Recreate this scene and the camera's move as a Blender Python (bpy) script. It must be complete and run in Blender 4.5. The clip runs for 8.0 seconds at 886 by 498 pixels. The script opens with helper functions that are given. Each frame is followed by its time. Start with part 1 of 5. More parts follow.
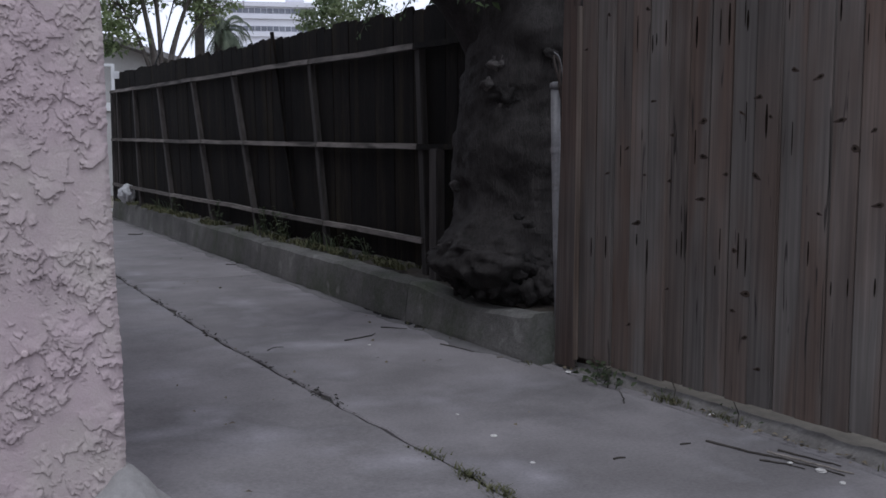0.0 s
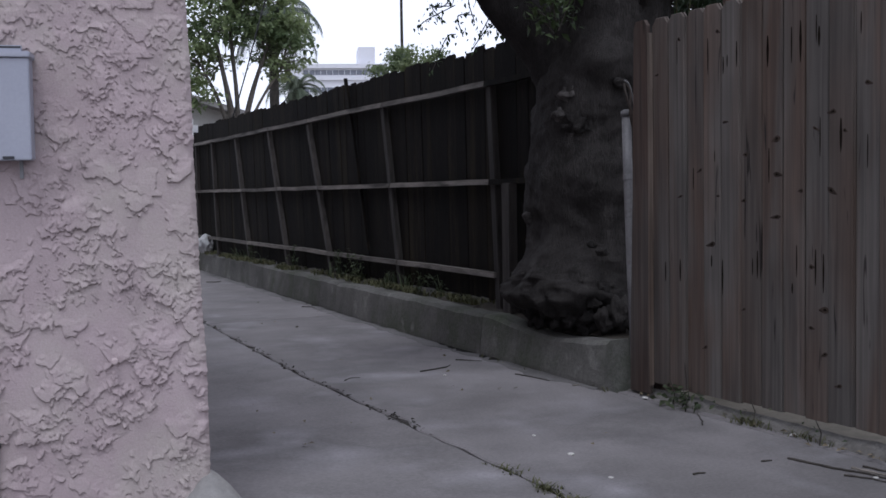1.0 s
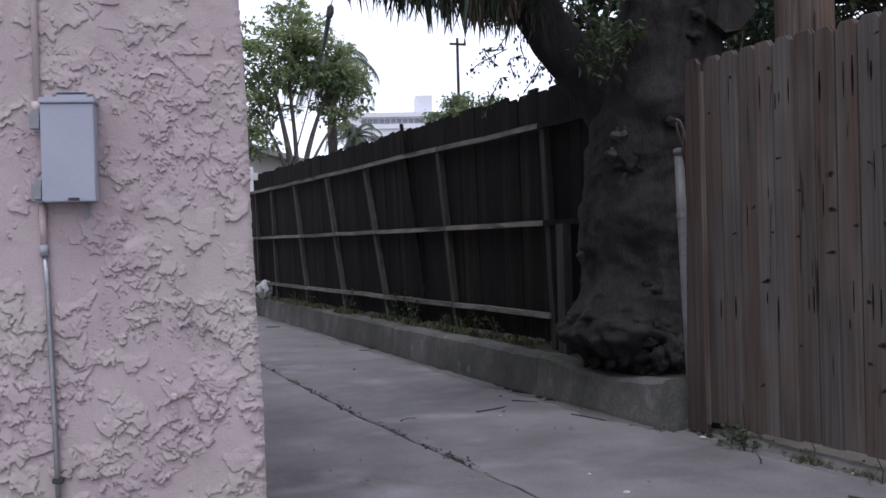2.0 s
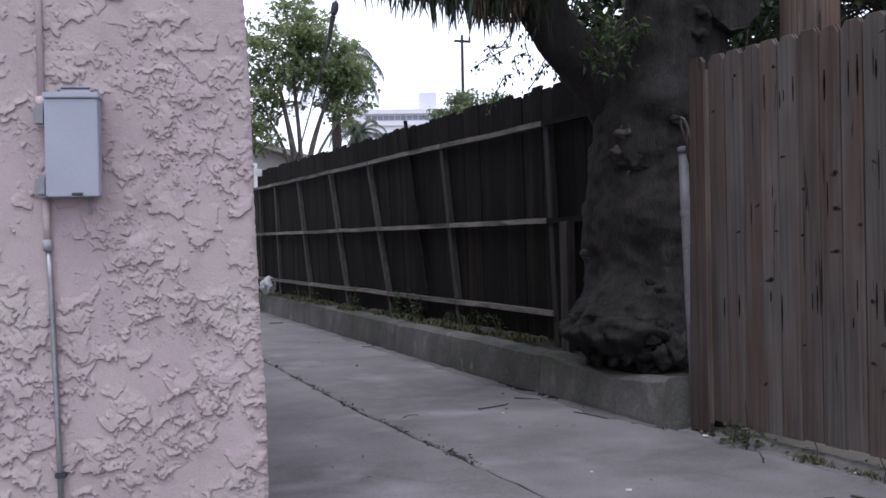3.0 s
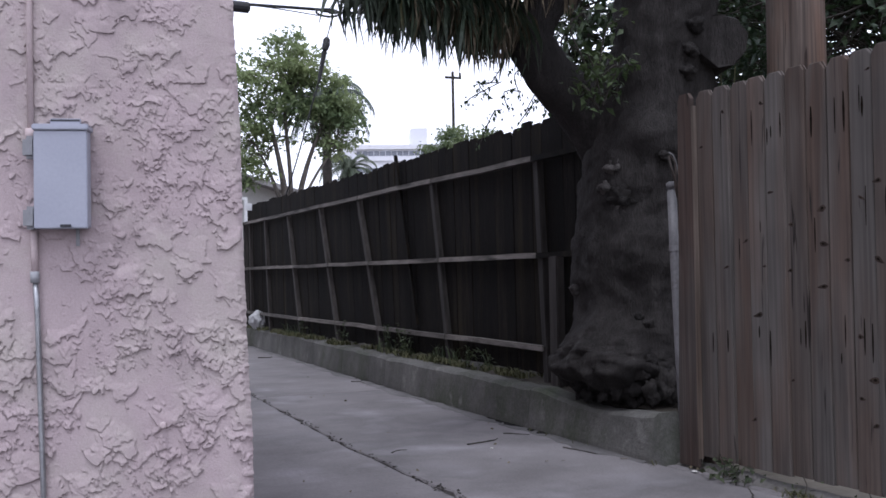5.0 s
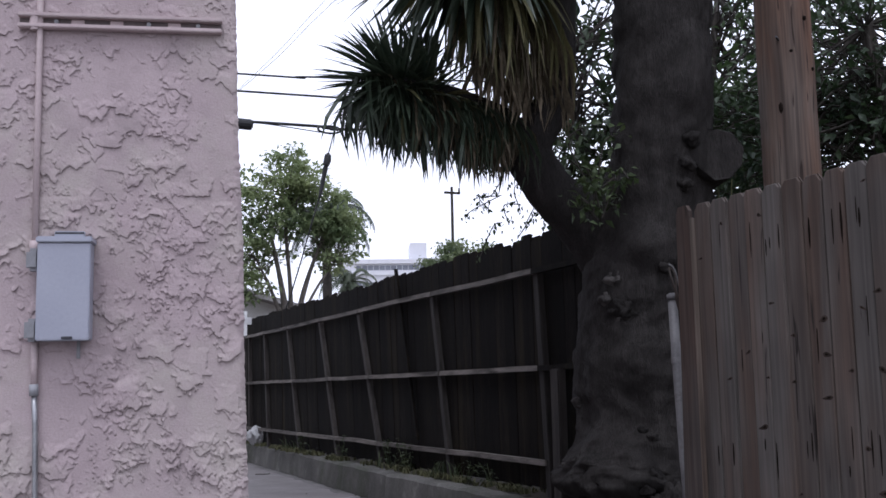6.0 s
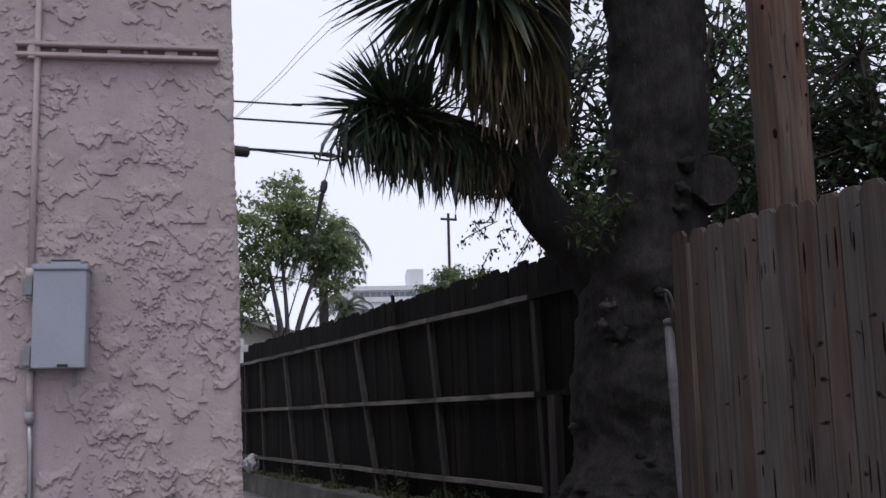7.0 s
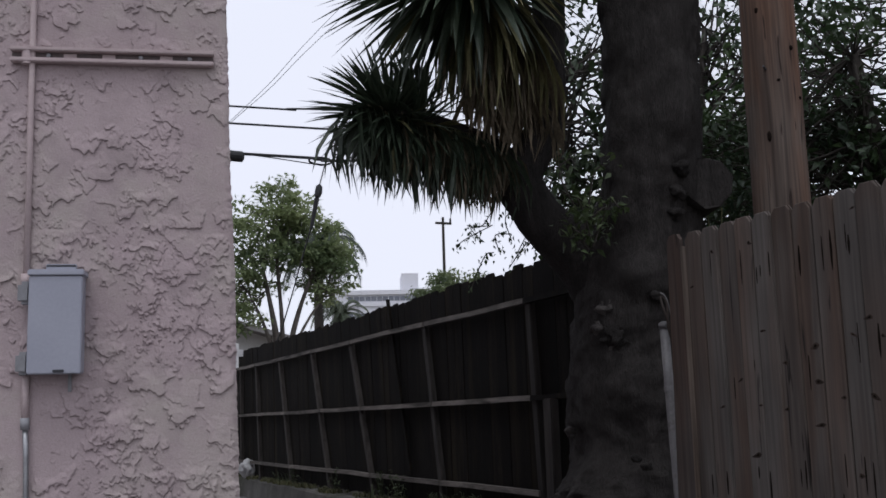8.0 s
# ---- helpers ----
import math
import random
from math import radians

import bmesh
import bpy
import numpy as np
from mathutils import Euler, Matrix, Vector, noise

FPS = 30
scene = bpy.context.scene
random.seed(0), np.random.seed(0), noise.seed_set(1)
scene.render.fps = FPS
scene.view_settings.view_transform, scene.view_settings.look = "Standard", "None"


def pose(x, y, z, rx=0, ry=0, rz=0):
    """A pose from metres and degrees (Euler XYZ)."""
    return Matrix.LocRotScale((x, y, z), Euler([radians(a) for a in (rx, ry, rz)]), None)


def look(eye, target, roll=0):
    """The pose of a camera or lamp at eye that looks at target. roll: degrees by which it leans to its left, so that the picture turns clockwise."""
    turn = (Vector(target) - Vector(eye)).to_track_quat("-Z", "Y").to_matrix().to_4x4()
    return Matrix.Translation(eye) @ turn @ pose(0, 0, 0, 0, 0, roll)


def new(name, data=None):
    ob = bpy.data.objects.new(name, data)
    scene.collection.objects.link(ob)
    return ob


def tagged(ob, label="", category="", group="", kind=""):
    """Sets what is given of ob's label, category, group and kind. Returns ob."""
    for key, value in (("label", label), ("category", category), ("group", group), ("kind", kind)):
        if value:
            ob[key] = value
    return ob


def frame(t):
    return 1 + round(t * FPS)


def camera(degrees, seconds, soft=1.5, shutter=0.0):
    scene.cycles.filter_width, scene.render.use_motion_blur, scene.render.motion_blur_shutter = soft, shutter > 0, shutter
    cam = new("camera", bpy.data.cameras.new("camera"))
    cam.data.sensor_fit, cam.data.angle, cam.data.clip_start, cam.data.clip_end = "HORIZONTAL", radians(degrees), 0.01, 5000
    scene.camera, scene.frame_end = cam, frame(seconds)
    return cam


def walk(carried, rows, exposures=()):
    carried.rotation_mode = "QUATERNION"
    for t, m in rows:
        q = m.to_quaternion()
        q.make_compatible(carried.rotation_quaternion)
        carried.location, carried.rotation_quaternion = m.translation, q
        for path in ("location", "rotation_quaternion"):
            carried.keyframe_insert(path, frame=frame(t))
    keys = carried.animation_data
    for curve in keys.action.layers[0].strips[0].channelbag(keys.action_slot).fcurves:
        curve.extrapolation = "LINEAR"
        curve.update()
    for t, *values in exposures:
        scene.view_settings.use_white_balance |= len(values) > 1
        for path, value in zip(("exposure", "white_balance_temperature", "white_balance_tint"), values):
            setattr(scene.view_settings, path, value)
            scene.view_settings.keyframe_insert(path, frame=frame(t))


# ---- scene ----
cam = camera(44.8, 8.0, soft=1.6)
PATH = [
    (0, (0.046, 0.109, 1.181), (1.024, 1.839, 0.969), 0.1),
    (0.5, (0.021, 0.077, 1.097), (0.908, 1.867, 1.004), -1.1),
    (1, (0.003, 0.056, 1.035), (0.869, 1.857, 0.930), -0.9),
    (1.5, (-0.002, 0.022, 1.005), (0.810, 1.849, 0.942), -0.5),
    (2, (0.004, 0.005, 1.002), (0.773, 1.851, 0.986), -1.5),
    (3.3, (0.006, 0.006, 1.001), (0.77, 1.855, 0.977), -1.1),
    (3.5, (0.002, 0.002, 1.0), (0.779, 1.844, 0.975), -0.9),
    (4, (0.004, 0.002, 1.002), (0.778, 1.846, 0.975), -1.3),
    (4.2, (0.004, 0.005, 1.001), (0.782, 1.847, 0.973), -1.2),
    (5.5, (0.012, 0.001, 0.990), (0.7907, 1.8373, 1.1367), -1.04),
    (6, (0.002, 0.006, 0.985), (0.7815, 1.8312, 1.2407), -1.18),
    (6.5, (0.004, -0.002, 0.984), (0.7733, 1.8224, 1.2705), -1.46),
    (7, (0.002, 0.000, 0.983), (0.7853, 1.8157, 1.2872), -1.41),
    (7.5, (-0.001, -0.006, 0.982), (0.7902, 1.8050, 1.2946), -1.71),
    (8, (-0.002, 0.000, 0.983), (0.7899, 1.8104, 1.2942), -1.67),
]
EXPOSURES = [(0.0, -0.80, 5690, 9), (1.5, -0.58, 5690, 10), (3.5, -0.27, 5690, 12), (4.2, -0.25, 5690, 12), (5.5, -0.30, 5690, 12), (6.5, -0.83, 5800, 12), (8.0, -1.10, 5980, 9)]
walk(cam, [(t, look(eye, target, roll)) for t, eye, target, roll in PATH], EXPOSURES)

# ---- light: a bright overcast sky ----
SUN_UP, SUN_ROUND = radians(66), radians(218)
world = bpy.data.worlds.new("overcast_sky")
scene.world = world
world.use_nodes = True
wn, wl = world.node_tree.nodes, world.node_tree.links
wn.clear()
w_out, w_bg = wn.new("ShaderNodeOutputWorld"), wn.new("ShaderNodeBackground")
w_sky, w_mix = wn.new("ShaderNodeTexSky"), wn.new("ShaderNodeMix")
w_sky.sky_type, w_sky.sun_disc = "NISHITA", False
w_sky.sun_elevation, w_sky.sun_rotation = SUN_UP, SUN_ROUND
w_sky.air_density, w_sky.dust_density = 1.0, 4.0
w_mix.data_type, w_mix.inputs["Factor"].default_value = "RGBA", 0.88
w_mix.inputs["B"].default_value = (14.0, 13.6, 14.4, 1)
wl.new(w_sky.outputs["Color"], w_mix.inputs["A"])
wl.new(w_mix.outputs["Result"], w_bg.inputs["Color"])
w_bg.inputs["Strength"].default_value = 0.15
wl.new(w_bg.outputs["Background"], w_out.inputs["Surface"])
sun = new("sun", bpy.data.lights.new("sun", "SUN"))
sun.data.energy, sun.data.angle, sun.data.color = 1.9, radians(18), (1.0, 0.97, 0.94)
sun.matrix_world = look((-3.2, -3.6, 12), (0, 0.5, 0))


# ---- materials ----
def mat(name, dark, light, scale=8.0, fine=60.0, rough=0.85, metal=0.0, bump=0.3, depth=0.004, stretch=(1, 1, 1), third=None,
        third_scale=2.0, third_at=(0.5, 0.65), shift=0.25, spec=0.3, through_light=0.0, some=None, some_at=0.7, some_mix=0.6, streak=None, streak_at=(0.55, 0.7), streak_scale=9.0):
    """A weathered surface: two colours mixed by broad noise, broken by fine grain, a third colour in patches, and relief."""
    m = bpy.data.materials.new(name)
    m.use_nodes = True
    n, l = m.node_tree.nodes, m.node_tree.links
    b = n["Principled BSDF"]
    co, mp, oi = n.new("ShaderNodeTexCoord"), n.new("ShaderNodeMapping"), n.new("ShaderNodeObjectInfo")
    mp.inputs["Scale"].default_value = stretch
    off = n.new("ShaderNodeVectorMath")
    off.operation = "MULTIPLY_ADD"
    off.inputs[1].default_value = (13.7, 7.3, 9.1)
    l.new(oi.outputs["Random"], off.inputs[0])
    l.new(co.outputs["Object"], off.inputs[2])
    l.new(off.outputs[0], mp.inputs["Vector"])

    def noise_at(s, detail=5, roughness=0.6):
        t = n.new("ShaderNodeTexNoise")
        t.inputs["Scale"].default_value, t.inputs["Detail"].default_value, t.inputs["Roughness"].default_value = s, detail, roughness
        l.new(mp.outputs["Vector"], t.inputs["Vector"])
        return t.outputs["Fac"]

    def ramp(fac, a, z):
        r = n.new("ShaderNodeMapRange")
        r.inputs["From Min"].default_value, r.inputs["From Max"].default_value = a, z
        l.new(fac, r.inputs["Value"])
        return r.outputs["Result"]

    def mixed(fac, a, c, blend="MIX"):
        x = n.new("ShaderNodeMix")
        x.data_type, x.blend_type = "RGBA", blend
        for sock, v in ((x.inputs["Factor"], fac), (x.inputs["A"], a), (x.inputs["B"], c)):
            if isinstance(v, (tuple, float)):
                sock.default_value = (*v, 1) if isinstance(v, tuple) else v
            else:
                l.new(v, sock)
        return x.outputs["Result"]

    broad, grain = noise_at(scale), noise_at(fine, 4, 0.7)
    col = mixed(ramp(broad, 0.32, 0.68), dark, light)
    if third:
        col = mixed(ramp(noise_at(third_scale, 6, 0.65), *third_at), col, third)
    if streak:
        col = mixed(ramp(noise_at(streak_scale, 3, 0.5), *streak_at), col, streak)
    if some:
        pick = n.new("ShaderNodeMath")
        pick.operation = "FRACT"
        times = n.new("ShaderNodeMath")
        times.operation = "MULTIPLY"
        times.inputs[1].default_value = 7.31
        l.new(oi.outputs["Random"], times.inputs[0])
        l.new(times.outputs[0], pick.inputs[0])
        chosen = n.new("ShaderNodeMapRange")
        chosen.inputs["From Min"].default_value, chosen.inputs["From Max"].default_value = some_at, some_at + 0.06
        chosen.inputs["To Max"].default_value = some_mix
        l.new(pick.outputs[0], chosen.inputs["Value"])
        col = mixed(chosen.outputs["Result"], col, some)
    g = n.new("ShaderNodeMapRange")
    g.inputs["From Min"].default_value, g.inputs["From Max"].default_value = 0.25, 0.75
    g.inputs["To Min"].default_value, g.inputs["To Max"].default_value = 1 - shift, 1 + shift
    l.new(grain, g.inputs["Value"])
    v = n.new("ShaderNodeMapRange")
    v.inputs["To Min"].default_value, v.inputs["To Max"].default_value = 1 - shift * 0.8, 1 + shift * 0.8
    l.new(oi.outputs["Random"], v.inputs["Value"])
    mul = n.new("ShaderNodeMath")
    mul.operation = "MULTIPLY"
    l.new(g.outputs["Result"], mul.inputs[0])
    l.new(v.outputs["Result"], mul.inputs[1])
    sc = n.new("ShaderNodeVectorMath")
    sc.operation = "SCALE"
    l.new(col, sc.inputs[0])
    l.new(mul.outputs[0], sc.inputs["Scale"])
    l.new(sc.outputs[0], b.inputs["Base Color"])
    b.inputs["Roughness"].default_value, b.inputs["Metallic"].default_value = rough, metal
    b.inputs["Specular IOR Level"].default_value = spec
    if bump:
        bp = n.new("ShaderNodeBump")
        bp.inputs["Strength"].default_value, bp.inputs["Distance"].default_value = bump, depth
        l.new(grain, bp.inputs["Height"])
        l.new(bp.outputs["Normal"], b.inputs["Normal"])
    if through_light:
        tr, add = n.new("ShaderNodeBsdfTranslucent"), n.new("ShaderNodeMixShader")
        l.new(sc.outputs[0], tr.inputs["Color"])
        add.inputs["Fac"].default_value = through_light
        l.new(b.outputs["BSDF"], add.inputs[1])
        l.new(tr.outputs["BSDF"], add.inputs[2])
        l.new(add.outputs["Shader"], n["Material Output"].inputs["Surface"])
    return m


M_STUCCO = mat("pink_stucco", (0.354, 0.284, 0.288), (0.424, 0.346, 0.350), 2.2, 150, 0.92, bump=0.6, depth=0.003, third=(0.398, 0.350, 0.322), third_scale=2.4, third_at=(0.47, 0.68), shift=0.10, streak=(0.310, 0.254, 0.255), streak_scale=7, streak_at=(0.55, 0.75))
M_STUCCO_PLAIN = mat("pink_stucco_plain", (0.336, 0.258, 0.27), (0.396, 0.318, 0.324), 3.0, 40, 0.92, bump=0.6, depth=0.006, shift=0.10)
M_CONCRETE = mat("old_concrete", (0.112, 0.103, 0.102), (0.174, 0.161, 0.161), 1.7, 70, 0.85, bump=0.4, depth=0.003, third=(0.078, 0.073, 0.073), third_scale=1.3, third_at=(0.48, 0.74), shift=0.20, streak=(0.218, 0.205, 0.212), streak_scale=2.6, streak_at=(0.55, 0.80))
M_MORTAR = mat("pale_mortar", (0.190, 0.180, 0.172), (0.270, 0.258, 0.246), 9, 60, 0.9, bump=0.5, depth=0.004, shift=0.15)
M_KERB = mat("stained_kerb", (0.050, 0.048, 0.044), (0.102, 0.098, 0.090), 2.2, 45, 0.92, bump=0.8, depth=0.008, third=(0.038, 0.043, 0.027), third_scale=1.5, third_at=(0.46, 0.68), shift=0.30, streak=(0.145, 0.140, 0.130), streak_scale=5, streak_at=(0.60, 0.76))
M_SOIL = mat("damp_soil", (0.021, 0.018, 0.0144), (0.051, 0.0432, 0.033), 6, 70, 0.95, bump=0.8, depth=0.01)
M_EARTH = mat("dry_yard_earth", (0.10, 0.09, 0.07), (0.17, 0.15, 0.12), 0.4, 12, 0.95, bump=0.4, depth=0.02)
M_JOINT = mat("joint_dirt", (0.02, 0.019, 0.016), (0.05, 0.045, 0.038), 8, 60, 0.95, bump=0.6)
M_NEARBLACK = mat("near_black_fill", (0.005, 0.0047, 0.004), (0.014, 0.0125, 0.011), 12, 70, 0.95, bump=0.8, depth=0.006, spec=0.1)
M_STRIP = mat("leaf_strewn_soil", (0.074, 0.068, 0.061), (0.142, 0.132, 0.123), 7, 60, 0.95, bump=0.9, depth=0.010)
M_SILT = mat("grey_silt", (0.094, 0.088, 0.087), (0.148, 0.138, 0.137), 2.4, 70, 0.90, bump=0.4, depth=0.003, shift=0.20, third=(0.070, 0.067, 0.065), third_scale=1.5, third_at=(0.48, 0.70))
M_DARKWOOD = mat("near_black_fence_wood", (0.0020, 0.0016, 0.0013), (0.0056, 0.0044, 0.0036), 3, 30, 0.95, bump=0.5, depth=0.004, stretch=(1, 9, 0.7), shift=0.45, spec=0.12, third=(0.0125, 0.0098, 0.0056), third_scale=0.9, third_at=(0.50, 0.66), streak=(0.0160, 0.0118, 0.0090), streak_at=(0.57, 0.74))
M_RAIL = mat("grey_rail_wood", (0.048, 0.042, 0.037), (0.135, 0.120, 0.108), 3, 40, 0.9, bump=0.5, depth=0.005, stretch=(6, 0.9, 6), shift=0.35, streak=(0.022, 0.019, 0.016), streak_scale=2.2, streak_at=(0.56, 0.70))
M_POSTWOOD = mat("grey_post_wood", (0.018, 0.0158, 0.0142), (0.046, 0.040, 0.036), 3, 40, 0.9, bump=0.4, stretch=(8, 8, 0.8), shift=0.3)
def wood(name, grey, warm, dark, warm_at=(0.45, 0.68), fine=34.0, contrast=0.42, line_at=(0.62, 0.70), band=0.40, rough=0.85):
    """Weathered sawn wood: long silvery and brown bands, fine grain lines and thin dark checks, all along z."""
    m = bpy.data.materials.new(name)
    m.use_nodes = True
    n, l = m.node_tree.nodes, m.node_tree.links
    b = n["Principled BSDF"]
    co, oi, off = n.new("ShaderNodeTexCoord"), n.new("ShaderNodeObjectInfo"), n.new("ShaderNodeVectorMath")
    off.operation = "MULTIPLY_ADD"
    off.inputs[1].default_value = (17.3, 11.9, 5.7)
    l.new(oi.outputs["Random"], off.inputs[0])
    l.new(co.outputs["Object"], off.inputs[2])

    def streaks(scale, along, detail=4, twist=0.0):
        mp, t = n.new("ShaderNodeMapping"), n.new("ShaderNodeTexNoise")
        mp.inputs["Scale"].default_value = (scale, scale, along)
        l.new(off.outputs[0], mp.inputs["Vector"])
        t.inputs["Scale"].default_value, t.inputs["Detail"].default_value, t.inputs["Distortion"].default_value = 1.0, detail, twist
        l.new(mp.outputs["Vector"], t.inputs["Vector"])
        return t.outputs["Fac"]

    def span(fac, a, z, lo=0.0, hi=1.0):
        r = n.new("ShaderNodeMapRange")
        for key, v in (("From Min", a), ("From Max", z), ("To Min", lo), ("To Max", hi)):
            r.inputs[key].default_value = v
        l.new(fac, r.inputs["Value"])
        return r.outputs["Result"]

    def blend(fac, a, c):
        x = n.new("ShaderNodeMix")
        x.data_type = "RGBA"
        l.new(fac, x.inputs["Factor"])
        for sock, v in ((x.inputs["A"], a), (x.inputs["B"], c)):
            if isinstance(v, tuple):
                sock.default_value = (*v, 1)
            else:
                l.new(v, sock)
        return x.outputs["Result"]

    def times(a, c):
        x = n.new("ShaderNodeMath")
        x.operation = "MULTIPLY"
        l.new(a, x.inputs[0]), l.new(c, x.inputs[1])
        return x.outputs[0]

    grain, lines = streaks(fine * 2.4, 1.4, 5, 0.4), streaks(fine * 1.3, 2.2, 2, 0.8)
    col = blend(span(streaks(4.5, 0.75, 3, 0.6), *warm_at), grey, warm)
    col = blend(span(streaks(9.0, 0.8, 3), 0.52, 0.76, 0.0, band), col, dark)
    col = blend(span(lines, *line_at), col, dark)
    shade = times(times(span(grain, 0.28, 0.72, 1 - contrast, 1 + contrast), span(oi.outputs["Random"], 0, 1, 0.80, 1.14)), span(streaks(3.0, 2.0, 3), 0.3, 0.7, 0.82, 1.16))
    sc, bp = n.new("ShaderNodeVectorMath"), n.new("ShaderNodeBump")
    sc.operation = "SCALE"
    l.new(col, sc.inputs[0]), l.new(shade, sc.inputs["Scale"])
    l.new(sc.outputs[0], b.inputs["Base Color"])
    b.inputs["Roughness"].default_value, b.inputs["Specular IOR Level"].default_value = rough, 0.25
    bp.inputs["Strength"].default_value, bp.inputs["Distance"].default_value = 0.7, 0.004
    l.new(grain, bp.inputs["Height"])
    l.new(bp.outputs["Normal"], b.inputs["Normal"])
    return m


M_REDWOOD = wood("weathered_redwood", (0.084, 0.075, 0.068), (0.076, 0.052, 0.040), (0.022, 0.018, 0.016), (0.40, 0.68), 24.0, 0.26, (0.68, 0.73), 0.45)
M_REDWARM = wood("stained_redwood", (0.078, 0.066, 0.058), (0.064, 0.043, 0.032), (0.020, 0.015, 0.013), (0.40, 0.66), 26.0, 0.30, (0.65, 0.71), 0.5)
M_REDPOST = wood("reddish_post", (0.052, 0.043, 0.038), (0.050, 0.033, 0.026), (0.020, 0.015, 0.012), (0.40, 0.66), 30.0, 0.35, (0.65, 0.71))
M_KNOT = mat("dark_knot", (0.004, 0.003, 0.0025), (0.013, 0.009, 0.007), 90, 260, 0.95, bump=0.3, spec=0.05)
M_HALO = mat("knot_halo", (0.020, 0.015, 0.012), (0.046, 0.034, 0.027), 60, 220, 0.9, bump=0.2, spec=0.1)
M_LIT_EDGE = wood("lit_edge_tan", (0.110, 0.090, 0.075), (0.085, 0.062, 0.048), (0.030, 0.023, 0.018))
M_POLE = wood("brown_pole_wood", (0.084, 0.066, 0.055), (0.086, 0.046, 0.029), (0.022, 0.014, 0.011), (0.34, 0.56), 22.0, 0.42, (0.64, 0.70), 0.6)
M_BARK = mat("grey_yucca_bark", (0.0195, 0.0174, 0.0163), (0.0330, 0.0298, 0.0280), 4, 34, 0.95, bump=1.0, depth=0.018, stretch=(3.4, 3.4, 0.7), third=(0.0110, 0.0098, 0.0090), third_scale=2.2, third_at=(0.60, 0.80), shift=0.45, spec=0.15, streak=(0.044, 0.040, 0.037), streak_scale=4.0, streak_at=(0.60, 0.82))
M_BURL = mat("pale_burl", (0.033, 0.03, 0.0285), (0.112, 0.102, 0.0945), 16, 60, 0.95, bump=1.0, depth=0.012, spec=0.15)
M_YUCCA = mat("yucca_leaf", (0.024, 0.038, 0.024), (0.056, 0.072, 0.045), 5, 60, 0.45, bump=0.1, shift=0.40, spec=0.5, through_light=0.2)
# frond green lightened and greyed to carry the distance haze
M_HAZED_PALM = mat("hazed_grey_green_frond", (0.060, 0.078, 0.050), (0.120, 0.138, 0.092), 3, 40, 0.6, bump=0.0, shift=0.3, through_light=0.3)
M_YUCCA_OLD = mat("yellowing_yucca_leaf", (0.075, 0.080, 0.038), (0.150, 0.135, 0.060), 5, 60, 0.55, bump=0.1, shift=0.35, through_light=0.2)
M_DEAD = mat("dead_yucca_leaf", (0.056, 0.045, 0.030), (0.185, 0.150, 0.100), 6, 50, 0.8, bump=0.2, shift=0.40, through_light=0.2)
M_LEAF = mat("fresh_leaf", (0.076, 0.112, 0.052), (0.235, 0.275, 0.130), 1.2, 30, 0.5, bump=0.0, shift=0.4, spec=0.4, through_light=0.42)
M_LEAF_DARK = mat("dark_leaf", (0.0072, 0.0187, 0.00792), (0.0562, 0.09, 0.0331), 1.1, 30, 0.5, bump=0.0, shift=0.4, spec=0.5, through_light=0.3)
M_IVY = mat("ivy_leaf", (0.040, 0.070, 0.024), (0.105, 0.140, 0.052), 4, 30, 0.45, bump=0.0, shift=0.40, spec=0.5, through_light=0.35)
# channel steel with the recess's shade put into its colour
M_WEB = mat("shadowed_steel", (0.10, 0.082, 0.08), (0.14, 0.115, 0.112), 10, 80, 0.8, bump=0.1, shift=0.15)
M_WEED = mat("weed_leaf", (0.026, 0.038, 0.018), (0.056, 0.066, 0.032), 9, 60, 0.7, bump=0.0, shift=0.35, through_light=0.25)
M_DRYGRASS = mat("dry_grass", (0.042, 0.047, 0.020), (0.096, 0.092, 0.046), 9, 60, 0.8, bump=0.0, shift=0.3, through_light=0.2)
M_STEM = mat("pale_stem_bark", (0.084, 0.0735, 0.063), (0.168, 0.15, 0.133), 5, 40, 0.9, bump=0.5, depth=0.006)
M_TWIG = mat("dark_twig", (0.022, 0.019, 0.016), (0.052, 0.045, 0.038), 12, 60, 0.9, bump=0.3)
M_BOX = mat("grey_enamel", (0.285, 0.292, 0.345), (0.325, 0.332, 0.385), 3, 90, 0.42, bump=0.05, depth=0.001, shift=0.06, spec=0.5, streak=(0.25, 0.256, 0.30), streak_scale=5, streak_at=(0.58, 0.8))
M_BOXDARK = mat("dark_label", (0.03, 0.03, 0.035), (0.05, 0.05, 0.055), 8, 60, 0.6, bump=0)
M_FITTING = mat("painted_fitting", (0.216, 0.216, 0.228), (0.264, 0.264, 0.276), 10, 80, 0.6, bump=0.1, shift=0.1)
M_CONDUIT = mat("galvanised_conduit", (0.24, 0.24, 0.248), (0.336, 0.336, 0.344), 14, 80, 0.42, metal=0.85, bump=0.05, shift=0.12)
M_PINKPAINT = mat("pink_painted_steel", (0.382, 0.304, 0.304), (0.439, 0.361, 0.354), 8, 90, 0.6, bump=0.15, shift=0.08)
M_RUST = mat("rusty_pipe", (0.105, 0.101, 0.103), (0.160, 0.155, 0.157), 7, 60, 0.55, metal=0.2, bump=0.2, third=(0.060, 0.042, 0.032), third_scale=9, third_at=(0.58, 0.74), shift=0.2)
M_WIRE = mat("black_cable", (0.012, 0.012, 0.013), (0.025, 0.025, 0.027), 12, 60, 0.6, bump=0)
M_WHITE = mat("white_paint", (0.558, 0.558, 0.558), (0.666, 0.666, 0.657), 4, 60, 0.6, bump=0.1, shift=0.08)
